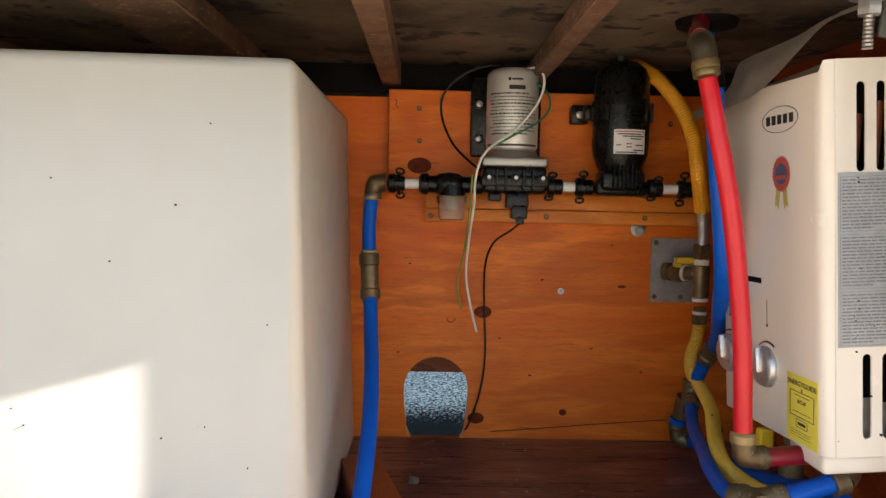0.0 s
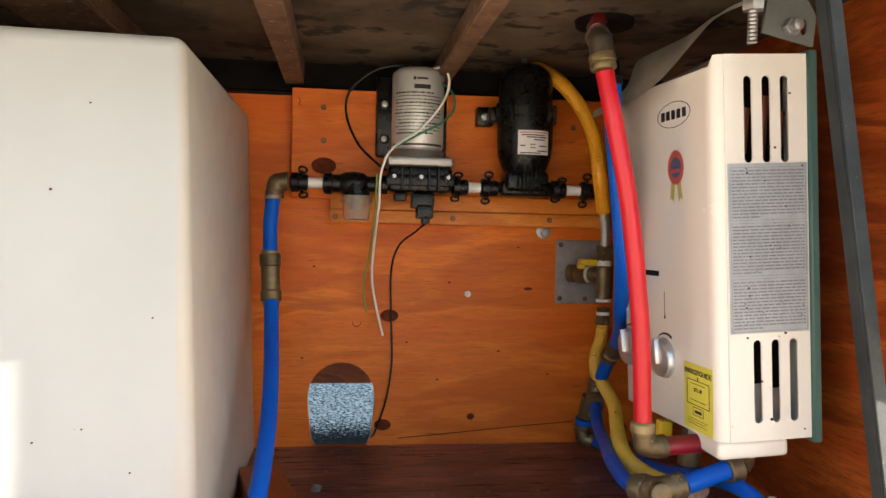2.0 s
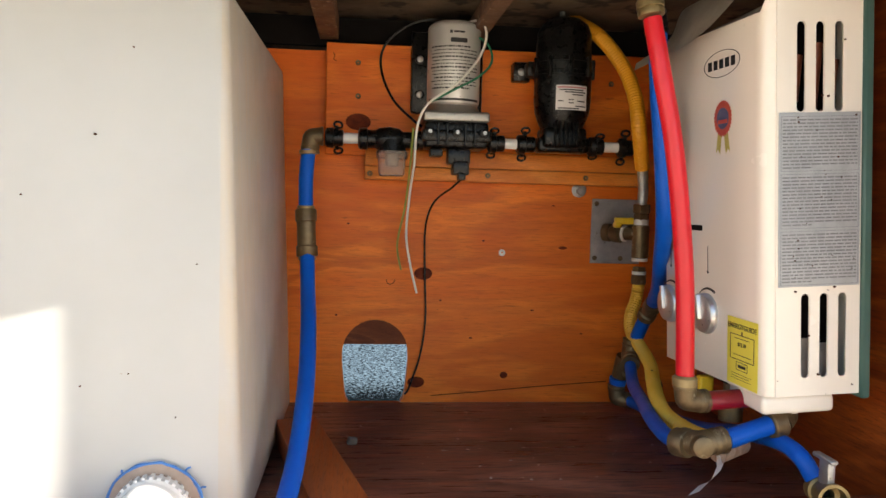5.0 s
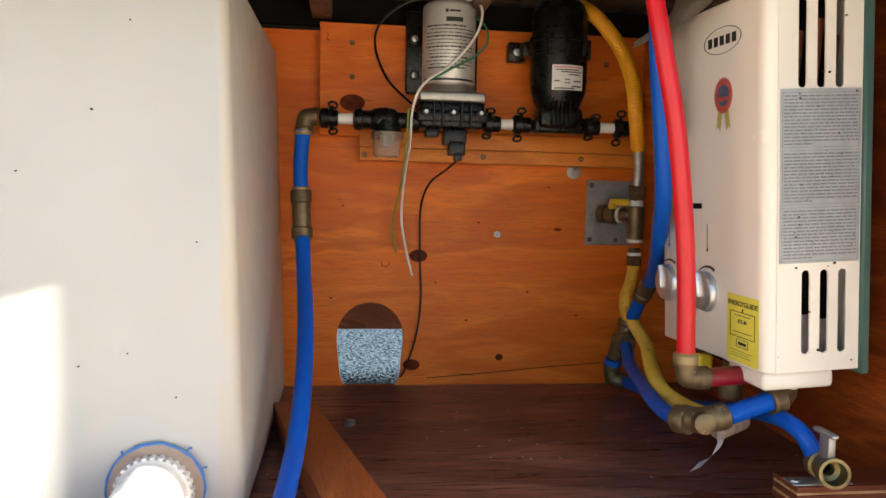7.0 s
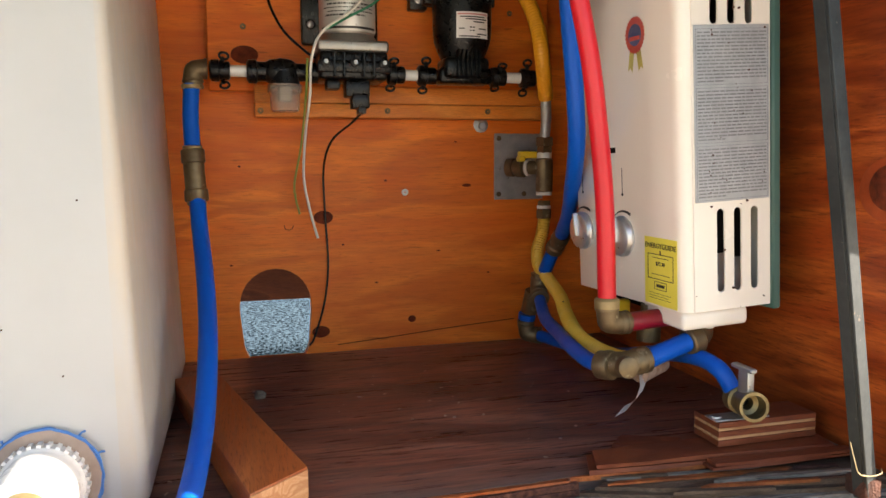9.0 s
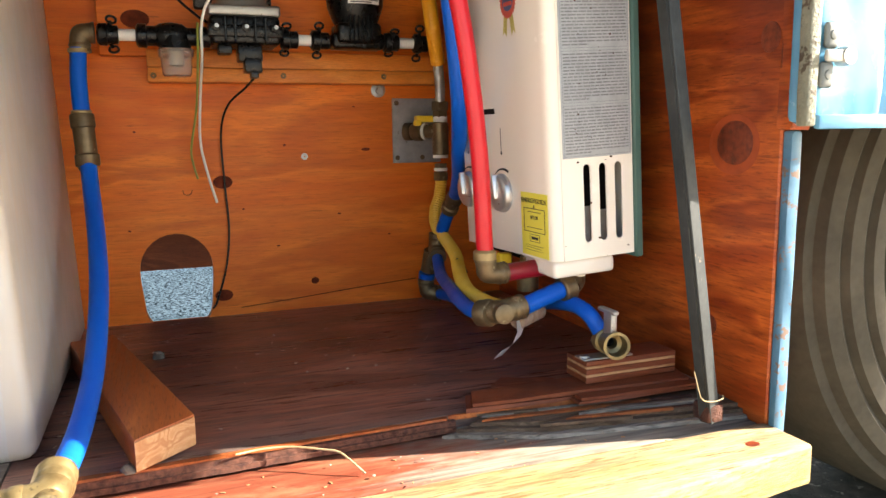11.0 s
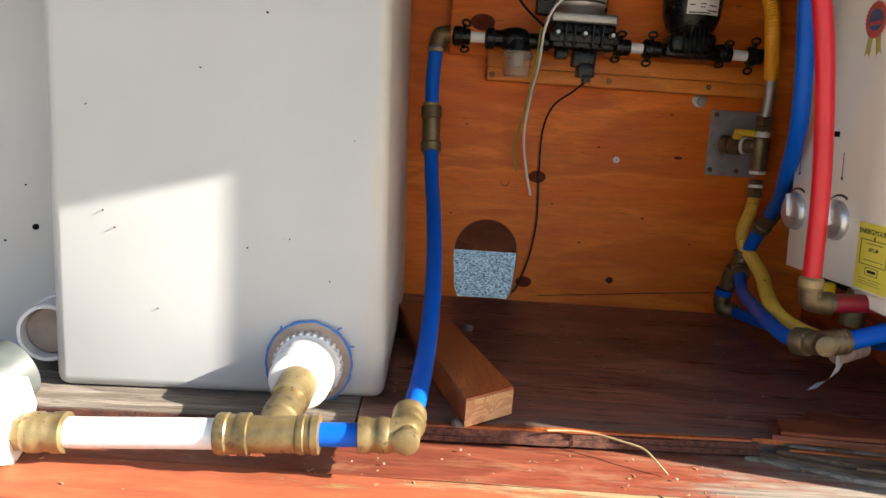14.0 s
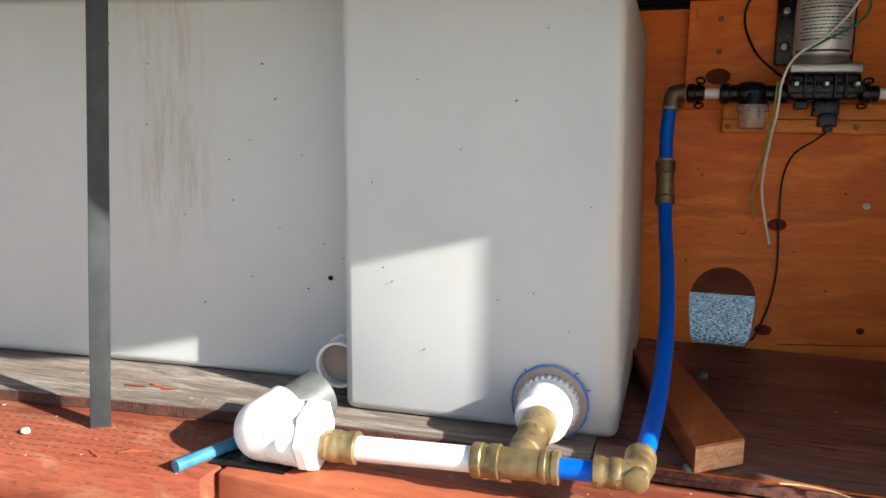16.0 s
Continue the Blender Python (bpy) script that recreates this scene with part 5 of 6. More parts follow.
fit_line = thing("pump_fitting_line", (0.15, 1.30, 1.26), "black wing-nut fittings with white nylon tails along the pump", "pipe fitting")
for x0, x1 in ((-0.089, -0.060), (0.172, 0.199), (0.219, 0.249), (0.338, 0.364), (0.389, 0.415)):
    bm = B()
    wing_nut(bm, x0, x1)
    part("wing_nut", bm, BLACK, fit_line)
for x0, x1 in ((-0.061, -0.036), (0.198, 0.220), (0.363, 0.390)):
    bm = turned(B(), (x0, 1.30, 1.284), (1, 0, 0), [(0, 0.0085), (x1 - x0, 0.0085)], 18)
    part("nylon_tail", bm, NYLON, fit_line, "white nylon tail")

strainer = thing("strainer", (0.018, 1.30, 1.226), "black inline strainer with clear plastic bowl", "strainer")
bm = B()
wing_nut(bm, -0.037, -0.006, False, 0.017)
turned(bm, (-0.012, 1.30, 1.284), (1, 0, 0), [(0, 0.013), (0.008, 0.018), (0.024, 0.0205), (0.040, 0.018), (0.046, 0.013), (0.062, 0.013), (0.064, 0.0155), (0.078, 0.0155)], 24)
turned(bm, (0.017, 1.298, 1.284), (0, 0, -1), [(0, 0.02), (0.018, 0.0225), (0.0185, 0.0215)], 24)
part("body", bm, BLACK, strainer)
bm = turned(B(), (0.017, 1.298, 1.2655), (0, 0, -1), [(0, 0.0245), (0.003, 0.0262), (0.0045, 0.0245), (0.007, 0.0262), (0.0085, 0.0245), (0.011, 0.0262), (0.013, 0.0225), (0.036, 0.0212), (0.040, 0.018), (0.040, 0.001), (0.0385, 0.001), (0.0378, 0.0172), (0.035, 0.0196), (0.013, 0.0208), (0.001, 0.0222)], 28, cap=False)
bowl = part("bowl", bm, GLASS, strainer, "clear plastic bowl")
bowl.visible_shadow = False
bm = turned(B(), (0.017, 1.298, 1.266), (0, 0, -1), [(0, 0.0115), (0.024, 0.0105), (0.025, 0.008)], 20)
part("mesh_screen", bm, GASKET, strainer)

acc = thing("accumulator_tank", (0.295, 1.31, 1.28), "black plastic accumulator tank with white label", "accumulator")
AC = (0.2945, 1.308)
bm = turned(B(), (*AC, 1.298), (0, 0, 1), [(0, 0.026), (0.006, 0.030), (0.022, 0.038), (0.040, 0.0445), (0.060, 0.0465), (0.098, 0.0465), (0.099, 0.0445), (0.104, 0.0445), (0.105, 0.0475), (0.118, 0.0475), (0.119, 0.0455), (0.165, 0.0440), (0.180, 0.038), (0.190, 0.026), (0.194, 0.012)], 40)
part("vessel", bm, BLACK, acc)
for a in range(-80, 81, 40):
    m = Matrix.Translation((*AC, 0)) @ Matrix.Rotation(radians(a), 4, "Z")
    part("clamp_rib", box(B(), -0.0035, 0.0035, -0.0515, -0.045, 1.392, 1.424, 0.0015, 1, m), BLACK, acc)
for k in range(6):
    part("foot_rib", box(B(), 0.275 + 0.0072 * k, 0.2775 + 0.0072 * k, 1.266, 1.30, 1.283, 1.322, 0.001, 1), BLACK, acc)
bm = box(B(), 0.252, 0.338, 1.284, 1.326, 1.272, 1.297, 0.006, 3)
box(bm, 0.258, 0.330, 1.274, 1.33, 1.279, 1.312, 0.008, 3)
part("base_manifold", bm, BLACK, acc)
bm = box(B(), 0.221, 0.250, 1.352, 1.3775, 1.394, 1.426, 0.003, 2)
box(bm, 0.238, 0.262, 1.32, 1.352, 1.398, 1.422, 0.003, 2)
part("clamp_lug", box(B(), 0.330, 0.346, 1.32, 1.3775, 1.385, 1.426, 0.003, 2), BLACK, acc)
brk = part("clamp_ear", bm, BLACK, acc)
bm = turned(B(), (0.2345, 1.352, 1.409), (0, -1, 0), [(0, 0.0065), (0.002, 0.006), (0.003, 0.003)], 14)
part("screw", bm, ZINC, brk)
bm = B()
curved_bar(bm, -27, 40, 1.338, 1.377, 0.04695, *AC)
lab = part("paper_label", bm, WHITE_PAPER, acc, "white paper label")
bm = B()
curved_bar(bm, -24, 37, 1.3725, 1.3745, 0.0471, *AC)
part("red_print", bm, PINK_INK, lab)
bm = B()
for z, a0, a1 in ((1.3695, -20, 30), (1.366, -10, 35), (1.362, 5, 30), (1.352, -22, -12), (1.354, -2, 8), (1.349, -2, 8), (1.352, 16, 34), (1.344, 12, 36), (1.3405, -22, 20)):
    curved_bar(bm, a0, a1, z - 0.0009, z + 0.0009, 0.0471, *AC)
part("black_print", bm, BLACK_INK, lab)
bm = turned(B(), (0.2905, 1.308, 1.490), (0, 0, 1), [(v * 0.0015, 0.0045 + 0.0007 * (v % 2)) for v in range(28)], 12)
part("threaded_stud", bm, PVC_GREY, acc, "threaded stud on top")

# ---- boards on the back wall ----
bm = box(B(), -0.093, 0.47, 1.378, 1.3992, 1.262, 1.449, 0.0015, 1)
board = solid("mounting_board", bm, PLY, "orange-stained plywood mounting board behind the pump", "board")
bm = prism(B(), [(-0.0255, 1.362), (0.462, 1.362), (0.462, 1.3992), (-0.0255, 1.3992)], 1.222, 1.2445, 0.0025, 2)
solid("ledger_strip", bm, LEDGER, "pale stained fir strip screwed under the pump", "wood strip")
bm = prism(B(), [(-0.0255, 1.368), (0.462, 1.368), (0.462, 1.3775), (-0.0255, 1.3775)], 1.2450, 1.272, 0.002, 2)
solid("upper_strip", bm, LEDGER, "stained fir batten above the screwed strip", "wood strip")


def wood_screw(x, y, z, r=0.0048, mat=BRASS_DULL, label="countersunk brassy screw head in the wood"):
    b = turned(B(), (x, y + 0.002, z), (0, -1, 0), [(0, r), (0.0022, r), (0.003, r * 0.8), (0.0024, r * 0.45), (0.0018, r * 0.1)], 14)
    return solid("wood_screw", b, mat, label, "screw", group="screws in the wall")


for p in ((-0.04, 1.378, 1.417), (-0.039, 1.378, 1.361), (-0.017, 1.362, 1.2315), (0.184, 1.362, 1.2335), (0.356, 1.362, 1.2345), (0.4, 1.378, 1.40)):
    wood_screw(*p)
wood_screw(0.22, 1.40, 1.0995, 0.006, NYLON, "pale ringed screw in the plywood wall")

KNOTS = [(-0.038, 1.3772, 1.318, 0.021, 0.014), (0.0805, 1.3993, 1.060, 0.016, 0.011), (0.072, 1.3993, 0.866, 0.015, 0.010), (0.230, 1.3993, 0.879, 0.007, 0.006), (0.33, 1.3993, 1.11, 0.008, 0.003), (0.186, 1.3993, 1.120, 0.0026, 0.0018), (-0.052, 1.3993, 1.145, 0.0022, 0.0016), (0.112, 1.3993, 1.013, 0.0024, 0.0014), (0.168, 1.3993, 0.946, 0.0030, 0.0014), (0.278, 1.3993, 0.997, 0.0034, 0.0013), (0.31, 1.3993, 1.185, 0.0028, 0.0012), (-0.07, 1.3993, 0.985, 0.0026, 0.0016), (0.37, 1.3993, 0.955, 0.0030, 0.0012)]
for x, y, z, a, c2 in KNOTS:
    bm = turned(B(), (0, 0, 0), (0, -1, 0), [(0, 1.0), (0.0006, 0.97)], 20)
    bmesh.ops.transform(bm, matrix=Matrix.Translation((x, y, z)) @ Matrix.Diagonal((a, 1, c2, 1)), verts=list(bm.verts))
    solid("knot_patch", bm, KNOT, "dark red-brown oval knot in the plywood", "knot", group="knots in the wall")
KNOT_SIDE = surface("red_brown_knot", (0.09, 0.016, 0.006), (0.24, 0.042, 0.011), 110, 0.55, strength=0.6)
HALO = surface("red_brown_knot_ring", (0.27, 0.042, 0.009), (0.42, 0.072, 0.014), 40, 0.5)
bm = turned(B(), (0, 0, 0), (-1, 0, 0), [(0, 1.0), (0.0004, 0.96)], 36)
bmesh.ops.transform(bm, matrix=Matrix.Translation((0.5918, 0.770, 1.120)) @ Matrix.Diagonal((1, 0.040, 0.034, 1)), verts=list(bm.verts))
solid("knot_ring", bm, HALO, "dark red grain ring round the large knot", "knot", group="knots in the wall")
for y, z, a, c2 in ((0.768, 1.122, 0.029, 0.025), (0.80, 0.905, 0.016, 0.014), (0.722, 1.232, 0.014, 0.016)):
    bm = turned(B(), (0, 0, 0), (-1, 0, 0), [(0, 1.0), (0.0006, 0.97)], 20)
    bmesh.ops.transform(bm, matrix=Matrix.Translation((0.5915, y, z)) @ Matrix.Diagonal((1, a, c2, 1)), verts=list(bm.verts))
    solid("knot_patch", bm, KNOT_SIDE, "dark oval knot in the plywood", "knot", group="knots in the wall")
bm = tube(B(), [(0.10, 1.399, 0.842), (0.20, 1.399, 0.850), (0.30, 1.399, 0.859), (0.42, 1.399, 0.868)], 0.0007, 5, 6)
solid("wall_crack", bm, DARK, "thin dark crack across the lower plywood wall", "crack")

bm = tube(B(), [(0.016, 1.399, 1.049), (0.018, 1.399, 1.042), (0.024, 1.399, 1.0405), (0.029, 1.399, 1.043), (0.031, 1.399, 1.048)], 0.0006, 5, 5)
solid("wall_crack", bm, DARK, "small curved split in the plywood wall", "crack")
bm = tube(B(), [(-0.082, 1.377, 1.432), (-0.079, 1.377, 1.427), (-0.081, 1.377, 1.421), (-0.076, 1.377, 1.418)], 0.0005, 5, 5)
solid("wall_crack", bm, DARK, "small curved split in the mounting board", "crack")

wash = thing("wall_bolt", (0.3555, 1.392, 1.205), "zinc washer and bolt head in a wall recess", "bolt")
bm = turned(B(), (0.3555, 1.3995, 1.214), (0, -1, 0), [(0, 0.013), (0.002, 0.013), (0.0025, 0.011)], 24)
part("washer", bm, ZINC, wash)
bm = hexnut(B(), (0.3565, 1.397, 1.212), (0, -1, 0), 0.007, 0.007)
part("bolt_head", bm, ZINC, wash)

# ---- gas outlet plate, valve and yellow hose ----
plate = thing("gas_outlet", (0.425, 1.39, 1.085), "steel wall plate with brass gas valve and yellow lever", "gas valve")
bm = box(B(), 0.380, 0.472, 1.3965, 1.3992, 1.084, 1.1995, 0.001, 1)
pl = part("wall_plate", bm, ZINC, plate)
for x, z in ((0.3885, 1.191), (0.3885, 1.0935), (0.436, 1.0935)):
    part("screw", turned(B(), (x, 1.3965, z), (0, -1, 0), [(0, 0.0045), (0.0015, 0.004), (0.002, 0.002)], 12), BRASS_DULL, pl)
bm = turned(B(), (0.405, 1.395, 1.140), (0.9, -1.0, 0), [(0, 0.016), (0.012, 0.016), (0.013, 0.013), (0.02, 0.017), (0.032, 0.017), (0.034, 0.012), (0.06, 0.011)], 20)
part("valve_body", bm, BRASS_DULL, plate)
bm = turned(B(), (0.430, 1.368, 1.140), (0.9, -1.0, 0), [(0, 0.0145), (0.005, 0.0145)], 20)
part("white_tape", bm, WHITE_WIRE, plate)
bm = box(B(), 0.411, 0.444, 1.352, 1.368, 1.156, 1.168, 0.003, 2)
box(bm, 0.409, 0.421, 1.350, 1.368, 1.150, 1.160, 0.003, 2)
part("lever", bm, YELLOW, plate, "yellow valve lever")
GX, GY = 0.4525, 1.345
bm = B()
part("flare_nut", hexnut(B(), (GX, GY, 1.192), (0, 0, -1), 0.0158, 0.0155), BRASS_DULL, plate)
part("lock_nut", hexnut(B(), (GX, GY, 1.176), (0, 0, -1), 0.012, 0.0135), BRASS_DULL, plate)
part("tee_body", turned(B(), (GX, GY, 1.156), (0, 0, -1), [(0, 0.012), (0.002, 0.0145), (0.056, 0.0145), (0.058, 0.012)], 22), BRASS_DULL, plate)
hexnut(bm, (GX, GY, 1.083), (0, 0, -1), 0.010, 0.0115)
hexnut(bm, (GX, GY, 1.069), (0, 0, -1), 0.016, 0.0135)
part("lower_nut", bm, BRASS_DULL, plate)
for z, r, h in ((1.166, 0.0125, 0.010), (1.0985, 0.0135, 0.0055), (1.0755, 0.012, 0.0055)):
    part("white_tape", turned(B(), (GX, GY, z), (0, 0, -1), [(0, r), (h, r)], 18), WHITE_WIRE, plate)

hose = thing("yellow_gas_hose", (0.42, 1.2, 0.90), "yellow corrugated gas hose with steel end", "hose")
bm = tube(B(), [(0.315, 1.34, 1.497), (0.352, 1.30, 1.462), (0.385, 1.275, 1.41), (0.397, 1.25, 1.36), (0.400, 1.235, 1.31), (0.42, 1.265, 1.25)], 0.0118, 14, 8, 0.0004, 0.0048)
part("upper_hose", bm, YELLOW_HOSE, hose)
bm = tube(B(), [(0.419, 1.263, 1.252), (0.44, 1.31, 1.217), (0.4525, 1.345, 1.19)], 0.0078, 14, 8, 0.0009, 0.0038)
part("steel_flex", bm, ZINC, hose, "bare corrugated steel end")
bm = tube(B(), [(0.4535, 1.345, 1.055), (0.449, 1.345, 1.025), (0.437, 1.335, 1.0), (0.432, 1.315, 0.975), (0.438, 1.28, 0.952), (0.436, 1.235, 0.935), (0.419, 1.18, 0.924), (0.393, 1.10, 0.919), (0.373, 1.02, 0.917), (0.380, 0.96, 0.913), (0.390, 0.915, 0.918), (0.405, 0.905, 0.925)], 0.0103, 14, 8, 0.0008, 0.0050)
part("lower_hose", bm, YELLOW_PALE, hose, "paler lower length")
bm = tube(B(), [(0.42, 1.19, 0.937), (0.432, 1.193, 0.927), (0.43, 1.17, 0.917)], 0.0012, 6, 5)
part("wire_tie", bm, BLACK, hose)

# ---- red hot-water pipe ----
red = thing("red_hot_pipe", (0.33, 0.91, 0.95), "bright red plastic pipe with brass elbows", "pipe")
bm = tube(B(), [(0.289, 0.912, 1.398), (0.299, 0.905, 1.342), (0.318, 0.900, 1.246), (0.336, 0.902, 1.116), (0.3455, 0.908, 0.995)], 0.0104, 16, 10)
part("riser", bm, RED_PEX, red)
bm = B()
elbow(bm, (0.286, 0.918, 1.434), (0.06, -0.10, -1), (0.10, 0.85, 0.45), 0.012, 0.008, 0.0140)
part("top_elbow", bm, surface("dark_bronze", (0.07, 0.058, 0.042), (0.14, 0.115, 0.08), 30, 0.45, 0.6), red)
bm = B()
tube(bm, [(0.286, 0.935, 1.449), (0.293, 0.960, 1.460), (0.305, 0.995, 1.470), (0.318, 1.025, 1.482), (0.326, 1.040, 1.499)], 0.0108)
part("roof_stub", bm, DARK_RED, red)
bm = turned(B(), (0.288, 0.912, 1.400), (-0.12, 0.1, 1), [(0, 0.0118), (0.001, 0.0145), (0.005, 0.0152), (0.009, 0.0140), (0.010, 0.0155), (0.017, 0.0155), (0.019, 0.0145)], 22)
part("collar", bm, BRASS, red, "tan collar")
bm = turned(B(), (0.3455, 0.908, 0.985), (0, 0, 1), [(0, 0.0142), (0.009, 0.0142), (0.012, 0.0115)], 22)
part("collar", bm, TAN_RING, red, "tarnished brass collar")
bm = B()
elbow(bm, (0.347, 0.910, 0.965), (0, 0, 1), (1, 0.12, 0.02), 0.006, 0.014, 0.0128)
part("bottom_elbow", bm, BRASS_DULL, red)
bm = B()
rod(bm, (0.374, 0.914, 0.965), (0.45, 0.925, 0.967), 0.0112)
part("short_run", bm, DARK_RED, red, "dark red pipe end")

# ---- cold pipes behind ----
cold = thing("blue_cold_pipe", (0.38, 1.0, FLOOR), "blue plastic cold-water pipe with dark brass elbows", "pipe")
bm = tube(B(), [(0.325, 0.985, 1.40), (0.336, 1.0, 1.33), (0.350, 1.012, 1.248), (0.365, 1.035, 1.173), (0.388, 1.095, 1.113), (0.417, 1.17, 1.068), (0.438, 1.24, 1.034)], 0.0112, 16, 8)
part("riser", bm, BLUE_PEX, cold)
bm = B()
elbow(bm, (0.322, 0.988, 1.428), (0.05, -0.1, -1), (0.02, 0.95, 0.25), 0.016, 0.01, 0.0135)
part("top_elbow", bm, BLACK, cold, "dark top elbow")
bm = B()
tube(bm, [(0.322, 1.003, 1.434), (0.328, 1.03, 1.440), (0.340, 1.065, 1.455), (0.348, 1.085, 1.475), (0.352, 1.090, 1.499)], 0.0108)
part("roof_stub", bm, BLUE_PEX, cold)
bm = B()
turned(bm, (0.438, 1.238, 1.034), (0.0, 0.75, -0.65), [(-0.004, 0.014), (0.012, 0.0145), (0.014, 0.0115), (0.026, 0.0115), (0.028, 0.0145), (0.04, 0.0145)], 20)
part("reducer", bm, BRASS_DULL, cold)
bm = B()
elbow(bm, (0.430, 1.312, 0.935), (0.08, -0.1, 1), (-0.25, -0.85, -0.38), 0.014, 0.014, 0.0145)
part("upper_elbow", bm, BRASS_DULL, cold)
bm = B()
elbow(bm, (0.421, 1.345, 0.850), (0.0, 0, 1), (0.8, -0.4, 0), 0.012, 0.014, 0.0140)
part("floor_elbow", bm, BRASS_DULL, cold)
part("nipple", turned(B(), (0.427, 1.325, 0.93), (-0.1, 0.32, -1), [(0, 0.0145), (0.04, 0.014)], 18), BRASS_DULL, cold)
part("blue_joint", rod(B(), (0.438, 1.268, 1.008), (0.436, 1.305, 0.962), 0.0112), BLUE_PEX, cold)
part("blue_joint", rod(B(), (0.4225, 1.342, 0.888), (0.422, 1.344, 0.878), 0.0148), BLUE_PEX, cold)
bm = tube(B(), [(0.422, 1.285, 0.922), (0.404, 1.22, 0.906), (0.378, 1.11, 0.908), (0.353, 1.02, 0.914), (0.343, 0.95, 0.914), (0.344, 0.912, 0.917)], 0.0097, 16, 8)
part("lower_loop", bm, BLUE_PEX, cold)
bm = B()
turned(bm, (0.341, 0.915, 0.917), (0.35, -0.8, 0.12), [(0, 0.0145), (0.002, 0.0165), (0.018, 0.0165), (0.02, 0.015)], 22)
elbow(bm, (0.357, 0.889, 0.922), (-0.35, 0.8, -0.1), (1, 0.12, 0.12), 0.008, 0.018, 0.0145)
turned(bm, (0.357, 0.884, 0.922), (-0.1, -1, 0.1), [(0, 0.0125), (0.011, 0.012), (0.012, 0.010)], 22)
part("front_elbow", bm, BRASS_DULL, cold)
bm = B()
rod(bm, (0.392, 0.893, 0.926), (0.452, 0.902, 0.941), 0.0112)
part("front_run", bm, BLUE_PEX, cold)
bm = B()
turned(bm, (0.447, 0.901, 0.939), (1, 0.12, 0.22), [(0, 0.0145), (0.002, 0.0165), (0.016, 0.0165), (0.017, 0.0155)], 22)
tube(bm, [(0.462, 0.903, 0.943), (0.472, 0.91, 0.95), (0.474, 0.92, 0.965)], 0.0135, 18, 6)
part("heater_elbow", bm, BRASS_DULL, cold)
bm = tube(B(), [(0.440, 1.335, 0.850), (0.452, 1.22, 0.858), (0.462, 1.10, 0.874), (0.463, 0.99, 0.903), (0.459, 0.90, 0.921), (0.461, 0.858, 0.917), (0.473, 0.848, 0.894)], 0.0098, 16, 8)
part("drain_run", bm, BLUE_PEX, cold)
gasin = thing("heater_inlet", (0.43, 0.97, 0.93), "brass inlet stub with a paper tag under the heater", "pipe fitting")
bm = turned(B(), (0.425, 0.95, 0.977), (0, 0, -1), [(0, 0.010), (0.018, 0.010), (0.019, 0.0145), (0.045, 0.0145), (0.046, 0.010)], 20)
part("stub", bm, BRASS_DULL, gasin)
bm = box(B(), 0.402, 0.420, 0.985, 1.0, 0.952, 0.976, 0.002, 1)
part("yellow_cap", bm, YELLOW, gasin)
bm = B()
tg = [(0.386, 0.905, 0.912), (0.383, 0.895, 0.893), (0.372, 0.885, 0.882), (0.352, 0.872, 0.874), (0.336, 0.865, 0.872)]
va = [bm.verts.new(p) for p in tg]
vb = [bm.verts.new(Vector(p) + Vector((0.020, 0.018, 0.004))) for p in tg]
for k in range(4):
    bm.faces.new((va[k], va[k + 1], vb[k + 1], vb[k]))
bmesh.ops.solidify(bm, geom=list(bm.faces), thickness=0.0006)
part("paper_tag", bm, WHITE_PAPER, gasin, "crumpled printed paper tag")
bm = B()
rod(bm, (0.39, 0.91, 0.905), (0.43, 0.93, 0.910), 0.013, 14)
part("braided_end", bm, surface("braided_hose", (0.3, 0.17, 0.11), (0.48, 0.36, 0.28), 120, 0.6, 0.2), gasin)

# ---- drain valve on its block ----
block = thing("plywood_block", (0.49, 0.83, FLOOR + 0.012), "small stacked plywood block under the drain valve", "wood block")
z0 = FLOOR + 0.0105
for k, thick in enumerate((0.0070, 0.0034, 0.0068, 0.0034, 0.0064)):
    bm = box(B(), 0.440, 0.567, 0.826 + 0.0006 * (k % 2), 0.872, z0, z0 + thick - 0.0002, 0.0005, 1)
    roughen(bm, 3, 0.0003, k)
    part("ply_layer", bm, END_GRAIN if k % 2 else SPLINTER, block)
    z0 += thick
valve = thing("drain_valve", (0.468, 0.82, FLOOR + 0.045), "brass drain ball valve with an open port", "valve")
vd = Vector((-0.22, -0.95, 0.08)).normalized()
vp = Vector((0.4755, 0.840, 0.8865))
bm = B()
turned(bm, vp, vd, [(-0.012, 0.012), (-0.010, 0.0155), (0.004, 0.0155), (0.005, 0.0125), (0.012, 0.0138), (0.020, 0.0152), (0.034, 0.0162), (0.036, 0.0162), (0.036, 0.0128), (0.020, 0.0118), (0.018, 0.007), (0.006, 0.0065)], 30, cap=False)
part("body", bm, BRASS, valve)
bm = turned(B(), vp + vd * 0.004, vd, [(0, 0.0075), (0.0005, 0.001)], 16)
part("dark_bore", bm, DARK, valve)
bm = box(B(), 0.463, 0.472, 0.812, 0.829, 0.900, 0.929, 0.002, 2)
box(bm, 0.463, 0.472, 0.808, 0.842, 0.925, 0.930, 0.0015, 1)
part("handle", bm, ZINC, valve, "grey steel handle")
bm = box(B(), 0.436, 0.505, 0.826, 0.848, 0.8682, 0.8705, 0.001, 1)
part("mount_flange", bm, ZINC, valve)
bm = turned(B(), (0.443, 0.837, 0.8705), (0, 0, 1), [(0, 0.0065), (0.002, 0.006), (0.0025, 0.003)], 12)
part("flange_screw", bm, ZINC, valve)
bm = turned(B(), (0.497, 0.837, 0.8705), (0, 0, 1), [(0, 0.0065), (0.002, 0.006), (0.0025, 0.003)], 12)
